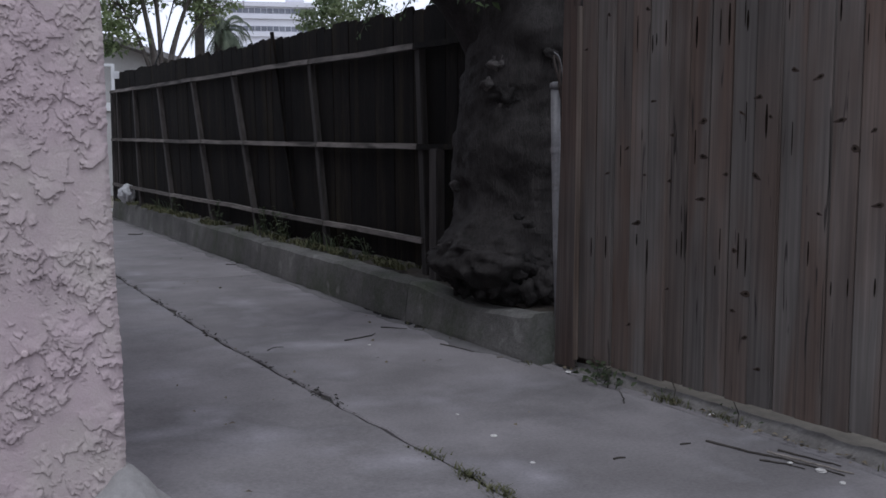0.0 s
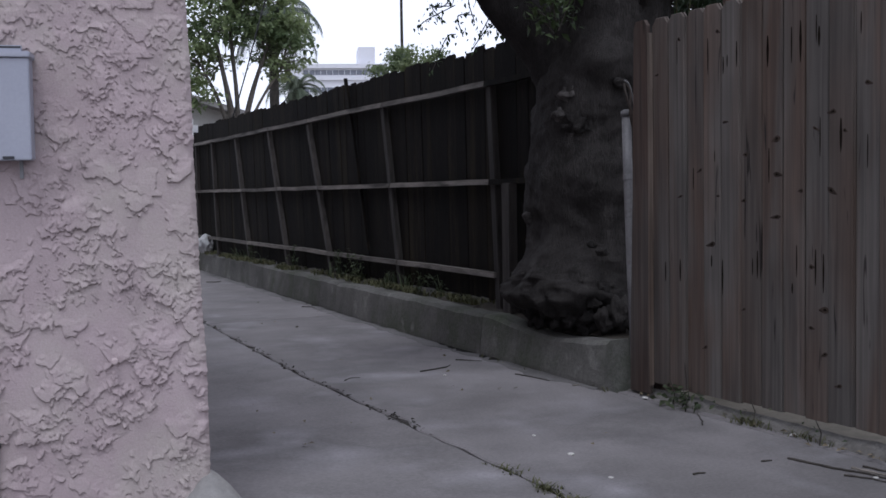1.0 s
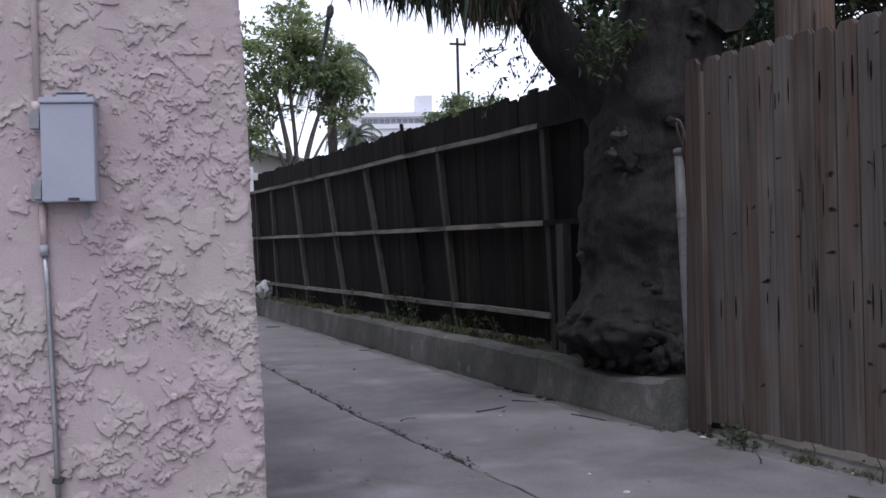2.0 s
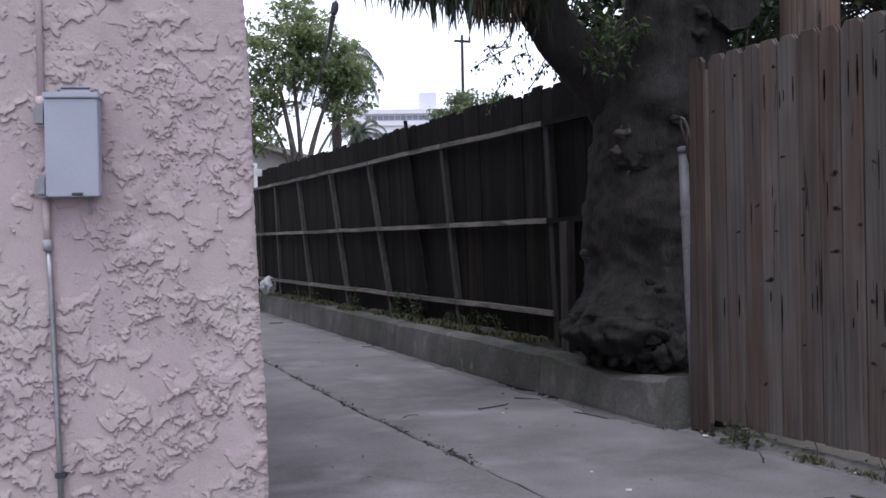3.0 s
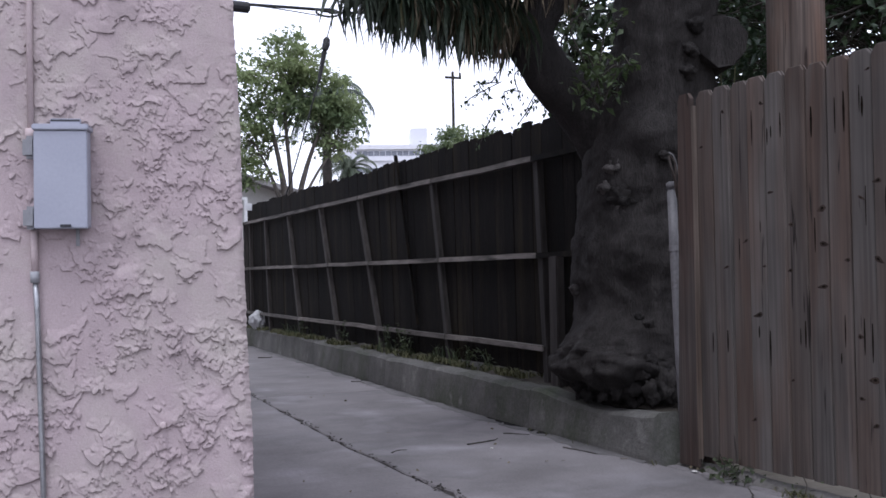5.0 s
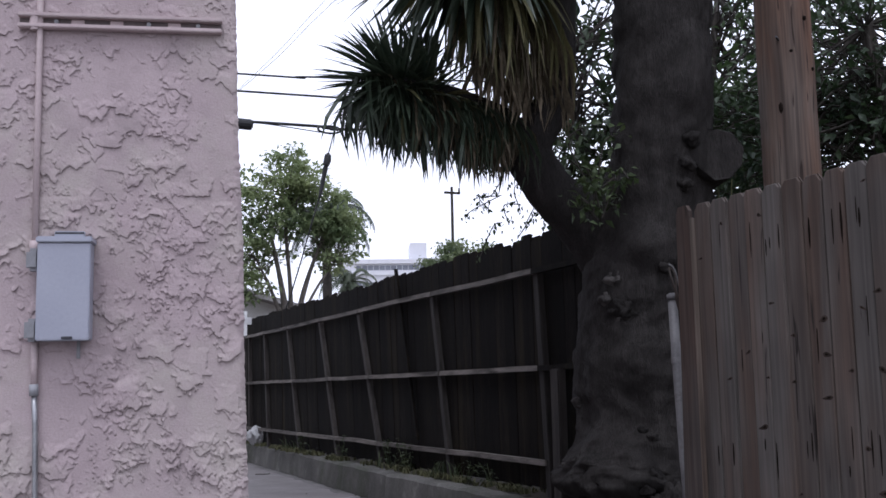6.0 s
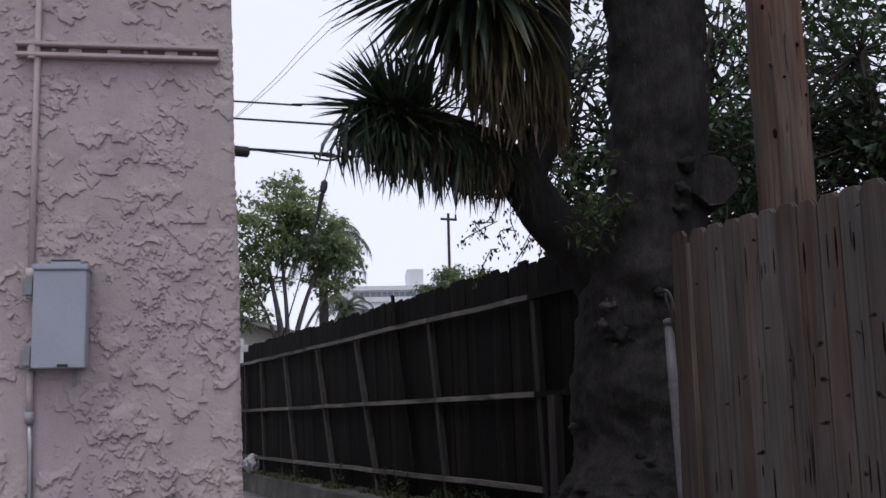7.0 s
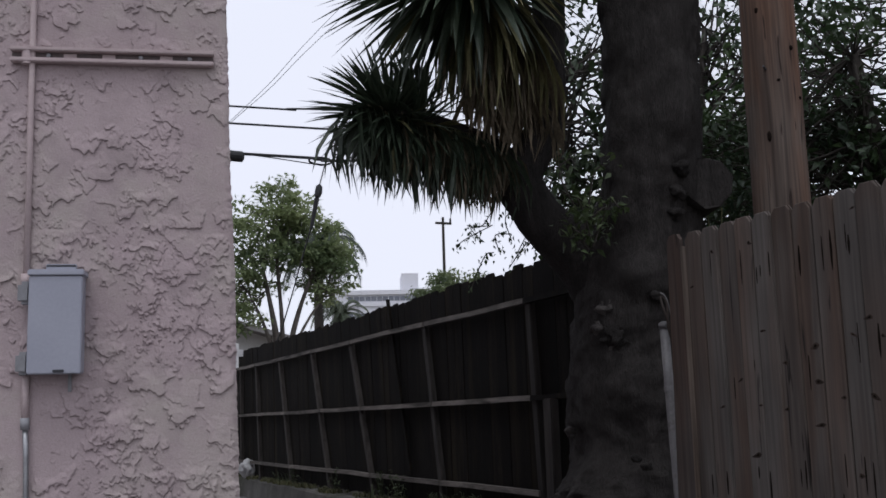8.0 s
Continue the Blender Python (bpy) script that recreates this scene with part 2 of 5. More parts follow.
M_GREYPAINT = mat("grey_house_wall", (0.33, 0.322, 0.308), (0.39, 0.382, 0.366), 2, 30, 0.85, bump=0.3, shift=0.08)
M_GATE = mat("pale_gate_board", (0.44, 0.435, 0.425), (0.52, 0.515, 0.50), 5, 40, 0.7, bump=0.2, shift=0.10)
M_ROOF = mat("grey_shingle", (0.16, 0.15, 0.15), (0.25, 0.24, 0.235), 3, 20, 0.9, bump=0.6, depth=0.02)
M_TOWER = mat("white_facade", (0.627, 0.627, 0.665), (0.703, 0.703, 0.741), 0.1, 2, 0.8, bump=0.0, shift=0.05)
M_GLASS = mat("dark_window_glass", (0.10, 0.11, 0.14), (0.16, 0.17, 0.20), 0.4, 3, 0.15, bump=0, spec=0.6)
M_BAG = mat("white_plastic", (0.31, 0.31, 0.31), (0.37, 0.37, 0.37), 8, 40, 0.45, bump=0.5, depth=0.01, shift=0.08)
M_LITTER = mat("pale_litter", (0.315, 0.3, 0.277), (0.465, 0.45, 0.427), 30, 90, 0.8, bump=0.1)


# ---- building helpers ----
def finish(bm, name, material, smooth=False):
    me = bpy.data.meshes.new(name)
    bmesh.ops.recalc_face_normals(bm, faces=bm.faces)
    bm.to_mesh(me)
    bm.free()
    me.materials.append(material)
    if smooth:
        me.shade_smooth()
    return me


def part(name, bm, material, parent=None, label="", smooth=False, kind=""):
    ob = new(name, finish(bm, name, material, smooth))
    if parent:
        ob.parent = parent
    return tagged(ob, label, kind=kind)


def shared(name, mesh, parent, m=None):
    ob = new(name, mesh)
    ob.parent = parent
    if m is not None:
        ob.matrix_basis = m
    return ob


def thing(name, at, label, category, group="", kind=""):
    ob = new(name)
    ob.location = at
    ob.empty_display_size = 0.1
    return tagged(ob, label, category, group, kind)


def pydata(name, verts, faces, material, parent=None, label="", kind="", smooth=False):
    me = bpy.data.meshes.new(name)
    me.from_pydata([tuple(v) for v in verts], [], faces)
    me.materials.append(material)
    if smooth:
        me.shade_smooth()
    ob = new(name, me)
    if parent:
        ob.parent = parent
    return tagged(ob, label, kind=kind)


def box(x0, x1, y0, y1, z0, z1, bevel=0.0, bm=None):
    bm = bm or bmesh.new()
    made = bmesh.ops.create_cube(bm, size=1.0)["verts"]
    for v in made:
        v.co = Vector((x0 + (v.co.x + 0.5) * (x1 - x0), y0 + (v.co.y + 0.5) * (y1 - y0), z0 + (v.co.z + 0.5) * (z1 - z0)))
    if bevel:
        edges = {e for v in made for e in v.link_edges}
        bmesh.ops.bevel(bm, geom=list(edges), offset=bevel, segments=2, affect="EDGES")
    return bm


def tube(points, radii, segments=12, wobble=0.0, wave=3.0, bm=None, caps=True, seed=0.0):
    """A lofted tube along points, its skin pushed in and out by noise."""
    bm = bm or bmesh.new()
    points = [Vector(p) for p in points]
    rings, side = [], None
    for i, p in enumerate(points):
        along = (points[min(i + 1, len(points) - 1)] - points[max(i - 1, 0)]).normalized()
        if side is None:
            side = along.cross(Vector((0.31, 0.95, 0.05))).normalized()
        side = (side - along * side.dot(along)).normalized()
        up = along.cross(side)
        ring = []
        for k in range(segments):
            a = 2 * math.pi * k / segments
            d = side * math.cos(a) + up * math.sin(a)
            r = radii[i]
            if wobble:
                r *= 1 + wobble * noise.fractal((p + d * r) * wave + Vector((seed, 0, 0)), 0.7, 2.1, 4)
            ring.append(bm.verts.new(p + d * r))
        rings.append(ring)
    for a, b in zip(rings, rings[1:]):
        for k in range(segments):
            bm.faces.new((a[k], a[(k + 1) % segments], b[(k + 1) % segments], b[k]))
    if caps:
        bm.faces.new(rings[0][::-1])
        bm.faces.new(rings[-1])
    return bm


def spline(points, steps):
    """Catmull-Rom through points (any number of columns)."""
    p = np.array(points, float)
    p = np.vstack([2 * p[0] - p[1], p, 2 * p[-1] - p[-2]])
    out = []
    for i in range(1, len(p) - 2):
        for s in np.arange(steps) / steps:
            a, b, c, d = p[i - 1:i + 3]
            out.append(0.5 * (2 * b + (c - a) * s + (2 * a - 5 * b + 4 * c - d) * s ** 2 + (3 * b - a - 3 * c + d) * s ** 3))
    out.append(p[-2])
    return np.array(out)


def lattice(rng, u, v, turn=0.0):
    """Smooth gradient noise at coordinates u, v (one cell a unit), about -0.6 to 0.6."""
    c, d = math.cos(turn), math.sin(turn)
    u, v = u * c - v * d + 400.3, u * d + v * c + 400.7
    g = rng.uniform(0, 2 * np.pi, (64, 64))
    gx, gy = np.cos(g), np.sin(g)
    iu, iv = np.floor(u).astype(int), np.floor(v).astype(int)
    fu, fv = u - iu, v - iv
    su, sv = fu ** 3 * (fu * (fu * 6 - 15) + 10), fv ** 3 * (fv * (fv * 6 - 15) + 10)
    at = lambda i, j: gx[(iu + i) % 64, (iv + j) % 64] * (fu - i) + gy[(iu + i) % 64, (iv + j) % 64] * (fv - j)
    return (at(0, 0) * (1 - su) + at(1, 0) * su) * (1 - sv) + (at(0, 1) * (1 - su) + at(1, 1) * su) * sv


def leaf_cloud(rng, spots, size, droop=0.3, spread=1.0, fold=0.25):
    """Folded pointed leaves at the spots: vertices and faces."""
    n = len(spots)
    az = rng.uniform(0, 2 * np.pi, n)
    el = rng.normal(-droop, 0.5 * spread, n)
    d = np.stack([np.cos(az) * np.cos(el), np.sin(az) * np.cos(el), np.sin(el)], 1)
    ref = rng.normal(size=(n, 3)) * 0.5 + np.array([0, 0, 1.0])
    w = np.cross(d, ref)
    w /= np.linalg.norm(w, axis=1)[:, None]
    up = np.cross(w, d)
    s = (size * rng.uniform(0.6, 1.25, n))[:, None]
    p = np.asarray(spots)
    a, m, t = p, p + d * s * 0.45 + up * s * 0.04, p + d * s - up * s * 0.12
    l, r = p + d * s * 0.42 + w * s * 0.26 + up * s * fold * 0.4, p + d * s * 0.42 - w * s * 0.26 + up * s * fold * 0.4
    verts = np.stack([a, l, t, r, m], 1).reshape(-1, 3)
    b = np.arange(n)[:, None] * 5
    faces = np.concatenate([b + [0, 4, 1], b + [1, 4, 2], b + [0, 3, 4], b + [3, 2, 4]]).tolist()
    return verts, faces


# ---- ground ----
def wander(y, seed=0.0, size=0.03):
    return size * noise.fractal((y * 1.7 + seed, seed * 3.1, 0.5), 0.8, 2.0, 4)


def build_ground():
    n = 40
    xs = np.concatenate([[-2000, -300, -60], np.linspace(-20, 40, n), [120, 500, 2500]])
    ys = np.concatenate([[-2000, -300, -60], np.linspace(-20, 60, n), [150, 500, 2500]])
    verts = [(x, y, -0.03) for x in xs for y in ys]
    k = len(ys)
    faces = [(i * k + j, (i + 1) * k + j, (i + 1) * k + j + 1, i * k + j + 1) for i in range(len(xs) - 1) for j in range(k - 1)]
    tagged(pydata("ground", verts, faces, M_EARTH), "dry brown earth of the yards and beyond", "ground", kind="structure")


def slab(left, right, y0, y1, step=0.12):
    """A cast slab between two wandering edges."""
    bm = bmesh.new()
    ys = np.linspace(y0, y1, max(2, int((y1 - y0) / step)))
    rows = []
    for y in ys:
        a, b = left(y), right(y)
        rows.append([bm.verts.new((a, y, -0.045)), bm.verts.new((a, y, -0.006)), bm.verts.new((a + 0.008, y, 0)),
                     bm.verts.new((b - 0.008, y, 0)), bm.verts.new((b, y, -0.006)), bm.verts.new((b, y, -0.045))])
    for p, q in zip(rows, rows[1:]):
        for i in range(5):
            bm.faces.new((p[i], p[i + 1], q[i + 1], q[i]))
    bm.faces.new(rows[0])
    bm.faces.new(rows[-1][::-1])
    return bm


CRACK = lambda y: 1.918 + 0.042 * (y - 6) * (y > 6) + 0.5 * wander(y * 2.2, 2.0, 0.03) + 0.4 * wander(y * 9, 3.0, 0.02)
APRON = lambda y: 3.168 + wander(y, 5.0, 0.025) + 0.4 * wander(y * 6, 9.0, 0.02)
GUTTER = lambda y: 3.112 + max(0.0, y - 7.0) * 0.036 + 1.5 * min(0, wander(y * 2, 6.0, 0.02))
KERB_X = lambda y: 3.16 + max(0.0, y - 7.0) * 0.036


def build_pavement():
    drive = thing("pavement", (0, 0, 0), "stained grey concrete driveway with weedy joints", "pavement", kind="structure")
    part("joint_bed", box(-4.0, 3.3, -6, 24, -0.05, -0.018), M_JOINT, drive, "dirt packed into the joints")
    for y0, y1 in ((-6, 0.6), (0.605, 8.7), (8.71, 24)):
        part("slab", slab(lambda y: -4.0, lambda y: CRACK(y) - 0.006, y0, y1), M_CONCRETE, drive)
        part("slab", slab(lambda y: CRACK(y) + 0.003 + 1.6 * max(0, wander(y * 4, 8.0, 0.02)), lambda y: (APRON(y) if y < 4.72 else GUTTER(y)) - 0.004, y0, y1), M_CONCRETE, drive)
    part("apron", slab(lambda y: APRON(y) + 0.007, lambda y: 3.262, -6, 4.60), M_CONCRETE, drive, "pale concrete strip along the wooden fence")
    # silt that fills the joint between slab and kerb
    bm, rows = bmesh.new(), []
    for y in np.linspace(4.70, 15.6, 150):
        a, b = GUTTER(y) - 0.012, KERB_X(y) + wander(y, 1.0, 0.02) - 0.020
        rise = 0.012 + 0.008 * noise.noise((y * 5, 3, 0))
        w = 0.05 + 0.08 * noise.fractal((y * 1.6, 7, 0), 0.8, 2, 4) + 0.04 * noise.noise((y * 9, 2, 0))
        rows.append([bm.verts.new((a - max(0.01, w), y, -0.004)), bm.verts.new((a - max(0.004, w - 0.03), y, 0.0030)), bm.verts.new((b, y, rise)), bm.verts.new((b, y, -0.03))])
    for p, q in zip(rows, rows[1:]):
        for i in range(3):
            bm.faces.new((p[i], p[i + 1], q[i + 1], q[i]))
    part("silt", bm, M_SILT, drive, "grey silt along the kerb foot", smooth=True)
    # low near-black ridges where the slab meets the kerb
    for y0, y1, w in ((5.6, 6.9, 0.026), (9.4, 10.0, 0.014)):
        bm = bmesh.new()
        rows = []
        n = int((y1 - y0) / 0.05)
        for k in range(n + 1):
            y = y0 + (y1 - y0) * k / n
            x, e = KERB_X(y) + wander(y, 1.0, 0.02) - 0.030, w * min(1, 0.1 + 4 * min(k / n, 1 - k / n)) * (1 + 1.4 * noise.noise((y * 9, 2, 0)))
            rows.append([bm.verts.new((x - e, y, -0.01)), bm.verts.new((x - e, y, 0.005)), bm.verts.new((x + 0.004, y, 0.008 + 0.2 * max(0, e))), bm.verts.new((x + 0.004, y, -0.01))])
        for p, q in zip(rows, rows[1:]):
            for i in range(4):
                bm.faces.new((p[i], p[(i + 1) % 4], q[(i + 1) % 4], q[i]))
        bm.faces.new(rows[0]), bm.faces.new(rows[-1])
        part("joint_dirt", bm, M_NEARBLACK, drive, "ragged near-black strip along the kerb foot")
    return drive


def build_kerb():
    kerb = thing("kerb", (0, 0, 0), "low stained concrete retaining kerb along the fence", "kerb", kind="structure")
    cuts = [4.66, 6.05, 8.9, 10.3, 13.0, 15.6]
    for y0, y1 in zip(cuts, cuts[1:]):
        bm = bmesh.new()
        rows = []
        for y in np.linspace(y0 + 0.004, y1 - 0.004, int((y1 - y0) / 0.12) + 2):
            x = KERB_X(y) + wander(y, 1.0, 0.02)
            top = 0.262 + wander(y, 4.0, 0.012) + wander(y * 7, 2.0, 0.006)
            if 4.66 < y < 5.9:
                top -= 0.05 * math.sin((y - 4.66) / 1.24 * math.pi)
            prof = [(x - 0.03, -0.05), (x - 0.028, 0.03), (x - 0.004, top - 0.02), (x + 0.02, top), (x + 0.13, top + 0.004), (x + 0.15, top - 0.02), (x + 0.15, -0.05)]
            rows.append([bm.verts.new((a, y, b)) for a, b in prof])
        for p, q in zip(rows, rows[1:]):
            for i in range(6):
                bm.faces.new((p[i], p[i + 1], q[i + 1], q[i]))
        bm.faces.new(rows[0])
        bm.faces.new(rows[-1][::-1])
        part("kerb_block", bm, M_KERB, kerb)


def build_bank():
    ys, xs = np.linspace(-3.2, 4.6, 110), np.linspace(0.0, 1.0, 15)
    verts = [(3.205 + s * 0.55, y, -0.012 + (0.042 + 0.008 * (4.3 - max(y, 0))) * min(1, s * 7) - 0.11 * min(1, max(0, s - 0.15) * 4) + 0.014 * noise.fractal((s * 3, y * 6, 0), 0.8, 2, 4)) for y in ys for s in xs]
    k = len(xs)
    faces = [(i * k + j, i * k + j + 1, (i + 1) * k + j + 1, (i + 1) * k + j) for i in range(len(ys) - 1) for j in range(k - 1)]
    tagged(pydata("soil_strip", verts, faces, M_STRIP, smooth=True), "dusty soil strip under the redwood fence", "soil", kind="structure")
    ys, xs = np.linspace(4.72, 16.0, 120), np.linspace(0.0, 1.0, 12)
    verts = []
    for y in ys:
        for s in xs:
            x = KERB_X(y) + 0.14 + s * 0.9
            verts.append((x, y, 0.235 + 0.06 * min(1, s * 3) + 0.03 * noise.fractal((x * 5, y * 5, 0), 0.8, 2, 4) - (0.30 if s == 1 else 0)))
    k = len(xs)
    faces = [(i * k + j, i * k + j + 1, (i + 1) * k + j + 1, (i + 1) * k + j) for i in range(len(ys) - 1) for j in range(k - 1)]
    tagged(pydata("soil_bank", verts, faces, M_SOIL, smooth=True), "dark damp soil bank behind the kerb", "soil", kind="structure")


# ---- pink stucco building ----
CORNER, ALONG, OUT = Vector((0.79, 3.38, 0)), Vector((-0.971, 0.240, 0)), Vector((-0.240, -0.971, 0))


def on_wall(s, z, out=0.0):
    return CORNER + ALONG * s + OUT * out + Vector((0, 0, z))


def wall_edge(z):
    return 0.026 * z + 0.005 + 0.006 * noise.fractal((z * 3, 0.3, 0), 0.8, 2, 4)


def build_stucco():
    """Skip-trowelled plaster: flat scalloped dabs, thin at the top and broken off sharply below, over a sandy coat."""
    rng = np.random.default_rng(7)
    width, height, step = 1.05, 2.7, 0.003
    nu, nv = int(width / step), int(height / step)
    s, z = np.linspace(0, width, nu), np.linspace(0, height, nv)
    S, Z = np.meshgrid(s, z, indexing="ij")
    warp_u = 0.046 * lattice(rng, S * 15, Z * 15, 0.4) + 0.022 * lattice(rng, S * 40, Z * 40, 1.1) + 0.010 * lattice(rng, S * 100, Z * 100, 0.3)
    warp_v = 0.046 * lattice(rng, S * 15, Z * 15, 0.9) + 0.026 * lattice(rng, S * 40, Z * 40, 0.2) + 0.012 * lattice(rng, S * 100, Z * 100, 1.4)
    U, V = S + warp_u, Z + warp_v
    h = 0.0030 * lattice(rng, S * 5, Z * 5) + 0.0012 * lattice(rng, S * 22, Z * 22)
    shaggy = np.clip(0.60 + 1.5 * lattice(rng, S * 3.3, Z * 3.0, 0.6), 0, 1)

    def coarse(q):
        return np.clip(1.55 - 0.40 * q, 0.85, 1.35)

    def dab(cu, cv, a, b, thick, lean, base):
        """One press of the trowel, laid over what is already there."""
        i0, i1 = max(0, int((cu - a * 1.6 - 0.05) / step)), min(nu, int((cu + a * 1.6 + 0.05) / step))
        j0, j1 = max(0, int((cv - b * 1.6 - 0.05) / step)), min(nv, int((cv + b * 1.6 + 0.05) / step))
        if i1 - i0 < 2 or j1 - j0 < 2:
            return
        view = (slice(i0, i1), slice(j0, j1))
        v = (V[view] - cv) / b
        thick = thick * coarse(cv)
        u = (U[view] - cu) / a + lean * v
        inside = 1 - np.abs(u) ** 2.4 - np.abs(np.minimum(v, 0)) ** 2.2 - 0.55 * np.abs(np.maximum(v, 0)) ** 1.6
        rise = np.clip((0.75 - v) / 1.1, 0, 1)
        lift = np.clip(inside / 0.03, 0, 1) * rise * thick
        ground = h[view]
        flat = np.where(lift > 0.0002, np.maximum(ground * (1 - 0.6 * rise), base * rise) + lift, ground)
        h[view] = np.where(inside > 0, np.maximum(ground, flat), ground)

    for _ in range(250):
        dab(rng.uniform(-0.02, width), rng.uniform(0, height), rng.uniform(0.022, 0.062), rng.uniform(0.020, 0.056), rng.uniform(0.0028, 0.0056), rng.uniform(-0.7, 0.7), 0.0005)
    flakes = sum(w * lattice(rng, U * k * 0.85, V * k, 0.5 + k) for w, k in ((0.9, 11), (0.9, 23), (0.5, 50), (0.25, 100))) - 0.28 * (1 - shaggy)
    lift, run = np.clip((flakes - 0.36 + 0.16 * (coarse(Z) - 0.9)) / 0.012, 0, 1) * 0.0046 * coarse(Z), np.zeros(nu)
    for j in range(nv - 1, -1, -1):
        run = np.minimum(lift[:, j], (np.roll(run, 1) + run + np.roll(run, -1)) / 3 + 0.0006)
        h[:, j] = np.maximum(h[:, j], h[:, j] * 0.4 + run)
    for _ in range(560):
        cu, cv = rng.uniform(0, width), rng.uniform(0, height)
        if rng.random() < coarse(cv) * 0.8 * shaggy[min(nu - 1, int(cu / step)), min(nv - 1, int(cv / step))]:
            dab(cu, cv, rng.uniform(0.007, 0.026), rng.uniform(0.006, 0.020), rng.uniform(0.0026, 0.0050), rng.uniform(-0.8, 0.8), 0.0005)
    crumbs = np.clip((lattice(rng, U * 80, V * 80, 0.7) + 0.4 * lattice(rng, S * 30, Z * 30) - 0.30) / 0.08, 0, 1)
    h += 0.0030 * coarse(Z) * crumbs * np.clip(shaggy * 2 - 0.8, 0, 1)
    edge = np.array([wall_edge(q) - 0.005 * abs(noise.fractal((q * 26, 0.7, 0), 0.6, 2, 4)) for q in z])
    h = h - 0.012 * np.clip(1 - s[:, None] / 0.02, 0, 1) ** 2
    place = np.array(CORNER)[None, None] + (S + edge[None, :] * (1 - S / width))[..., None] * np.array(ALONG) + h[..., None] * np.array(OUT)
    place[..., 2] += Z - 1.3 * np.clip(h, 0, 0.02) * np.clip(S / 0.05, 0, 1)
    verts = place.reshape(-1, 3)
    i, j = np.meshgrid(np.arange(nu - 1), np.arange(nv - 1), indexing="ij")
    q = (i * nv + j).ravel()
    faces = np.stack([q, q + 1, q + nv + 1, q + nv], 1)
    return verts, faces.tolist()


def build_house_pink():
    house = thing("stucco_building", CORNER, "pink stucco building with rough trowelled plaster", "building")
    at_origin = Matrix.Translation(-CORNER)
    verts, faces = build_stucco()
    pydata("wall", verts - np.array(CORNER), faces, M_STUCCO, house, "pink and beige trowelled stucco", smooth=True)
    bm = bmesh.new()
    for s0, s1, z0, z1, d0 in ((1.045, 5.0, 0, 3.3, 0.0), (0.09, 1.045, 2.695, 3.3, 0.0), (0.10, 1.045, 0, 2.695, -0.035)):
        c = [on_wall(s0, z0, d0), on_wall(s1, z0, d0), on_wall(s1, z0, d0 - 0.2), on_wall(s0, z0, d0 - 0.2)]
        lo = [bm.verts.new(p) for p in c]
        hi = [bm.verts.new(p + Vector((0, 0, z1 - z0))) for p in c]
        bm.faces.new(lo), bm.faces.new(hi)
        for k in range(4):
            bm.faces.new((lo[k], lo[(k + 1) % 4], hi[(k + 1) % 4], hi[k]))
    bm.transform(at_origin)
    part("wall", bm, M_STUCCO_PLAIN, house)
    for a, b, t in ((on_wall(5, 0), Vector((-4.2, 14, 0)), Vector((0.2, 0, 0))), (Vector((-4.0, 14, 0)), Vector((0.42, 14, 0)), Vector((0, -0.2, 0)))):
        bm = bmesh.new()
        foot = [a, b, b + t, a + t]
        lo, hi = [bm.verts.new(q) for q in foot], [bm.verts.new(q + Vector((0, 0, 3.3))) for q in foot]
        bm.faces.new(lo), bm.faces.new(hi)
        for k in range(4):
            bm.faces.new((lo[k], lo[(k + 1) % 4], hi[(k + 1) % 4], hi[k]))
        bm.transform(at_origin)
        part("wall", bm, M_STUCCO_PLAIN, house)
    # the alley side: a long wall that runs back from the corner
    bm = bmesh.new()
    n = 30
    rows = []
    for k in range(n + 1):
        zz = 3.3 * k / n
        e = wall_edge(zz)
        p = on_wall(0.0, zz) + ALONG * (e + 0.004) - OUT * 0.02
        rows.append([bm.verts.new(p), bm.verts.new((0.62 - 0.02 * zz, 14.0, zz)), bm.verts.new((0.42, 14.0, zz)), bm.verts.new(p + ALONG * 0.2 - OUT * 0.1)])
    for a, b in zip(rows, rows[1:]):
        for k in range(4):
            bm.faces.new((a[k], a[(k + 1) % 4], b[(k + 1) % 4], b[k]))
    bm.faces.new(rows[0]), bm.faces.new(rows[-1])
    bm.transform(at_origin)
    part("side_wall", bm, M_STUCCO_PLAIN, house)
    bm = bmesh.new()
    foot = [on_wall(-0.02, 0), on_wall(5, 0), Vector((-4.2, 14, 0)), Vector((0.6, 14, 0))]
    lo = [bm.verts.new((p.x, p.y, 3.3)) for p in foot]
    hi = [bm.verts.new((p.x, p.y, 3.42)) for p in foot]
    bm.faces.new(lo), bm.faces.new(hi)
    for k in range(4):
        bm.faces.new((lo[k], lo[(k + 1) % 4], hi[(k + 1) % 4], hi[k]))
    bm.transform(at_origin)
    part("roof", bm, M_ROOF, house)
    # a rough mortar fillet at the foot of the wall
    bm = bmesh.new()
    rows = []
    for k in range(40):
        s = -0.05 + k * 0.05
        d = (0.06 + 0.03 * noise.noise((s * 5, 0, 0))) * min(1, 0.3 + k * 0.25)
        rows.append([bm.verts.new(on_wall(s, -0.01, d)), bm.verts.new(on_wall(s, 0.016, d * 0.5)), bm.verts.new(on_wall(s, 0.035, 0.012)), bm.verts.new(on_wall(s, -0.01, -0.03))])
    for a, b in zip(rows, rows[1:]):
        for k in range(4):
            bm.faces.new((a[k], a[(k + 1) % 4], b[(k + 1) % 4], b[k]))
    bm.faces.new(rows[0]), bm.faces.new(rows[-1])
    bm.transform(at_origin)
    part("footing", bm, M_CONCRETE, house, "rough mortar fillet at the foot of the wall", smooth=True)
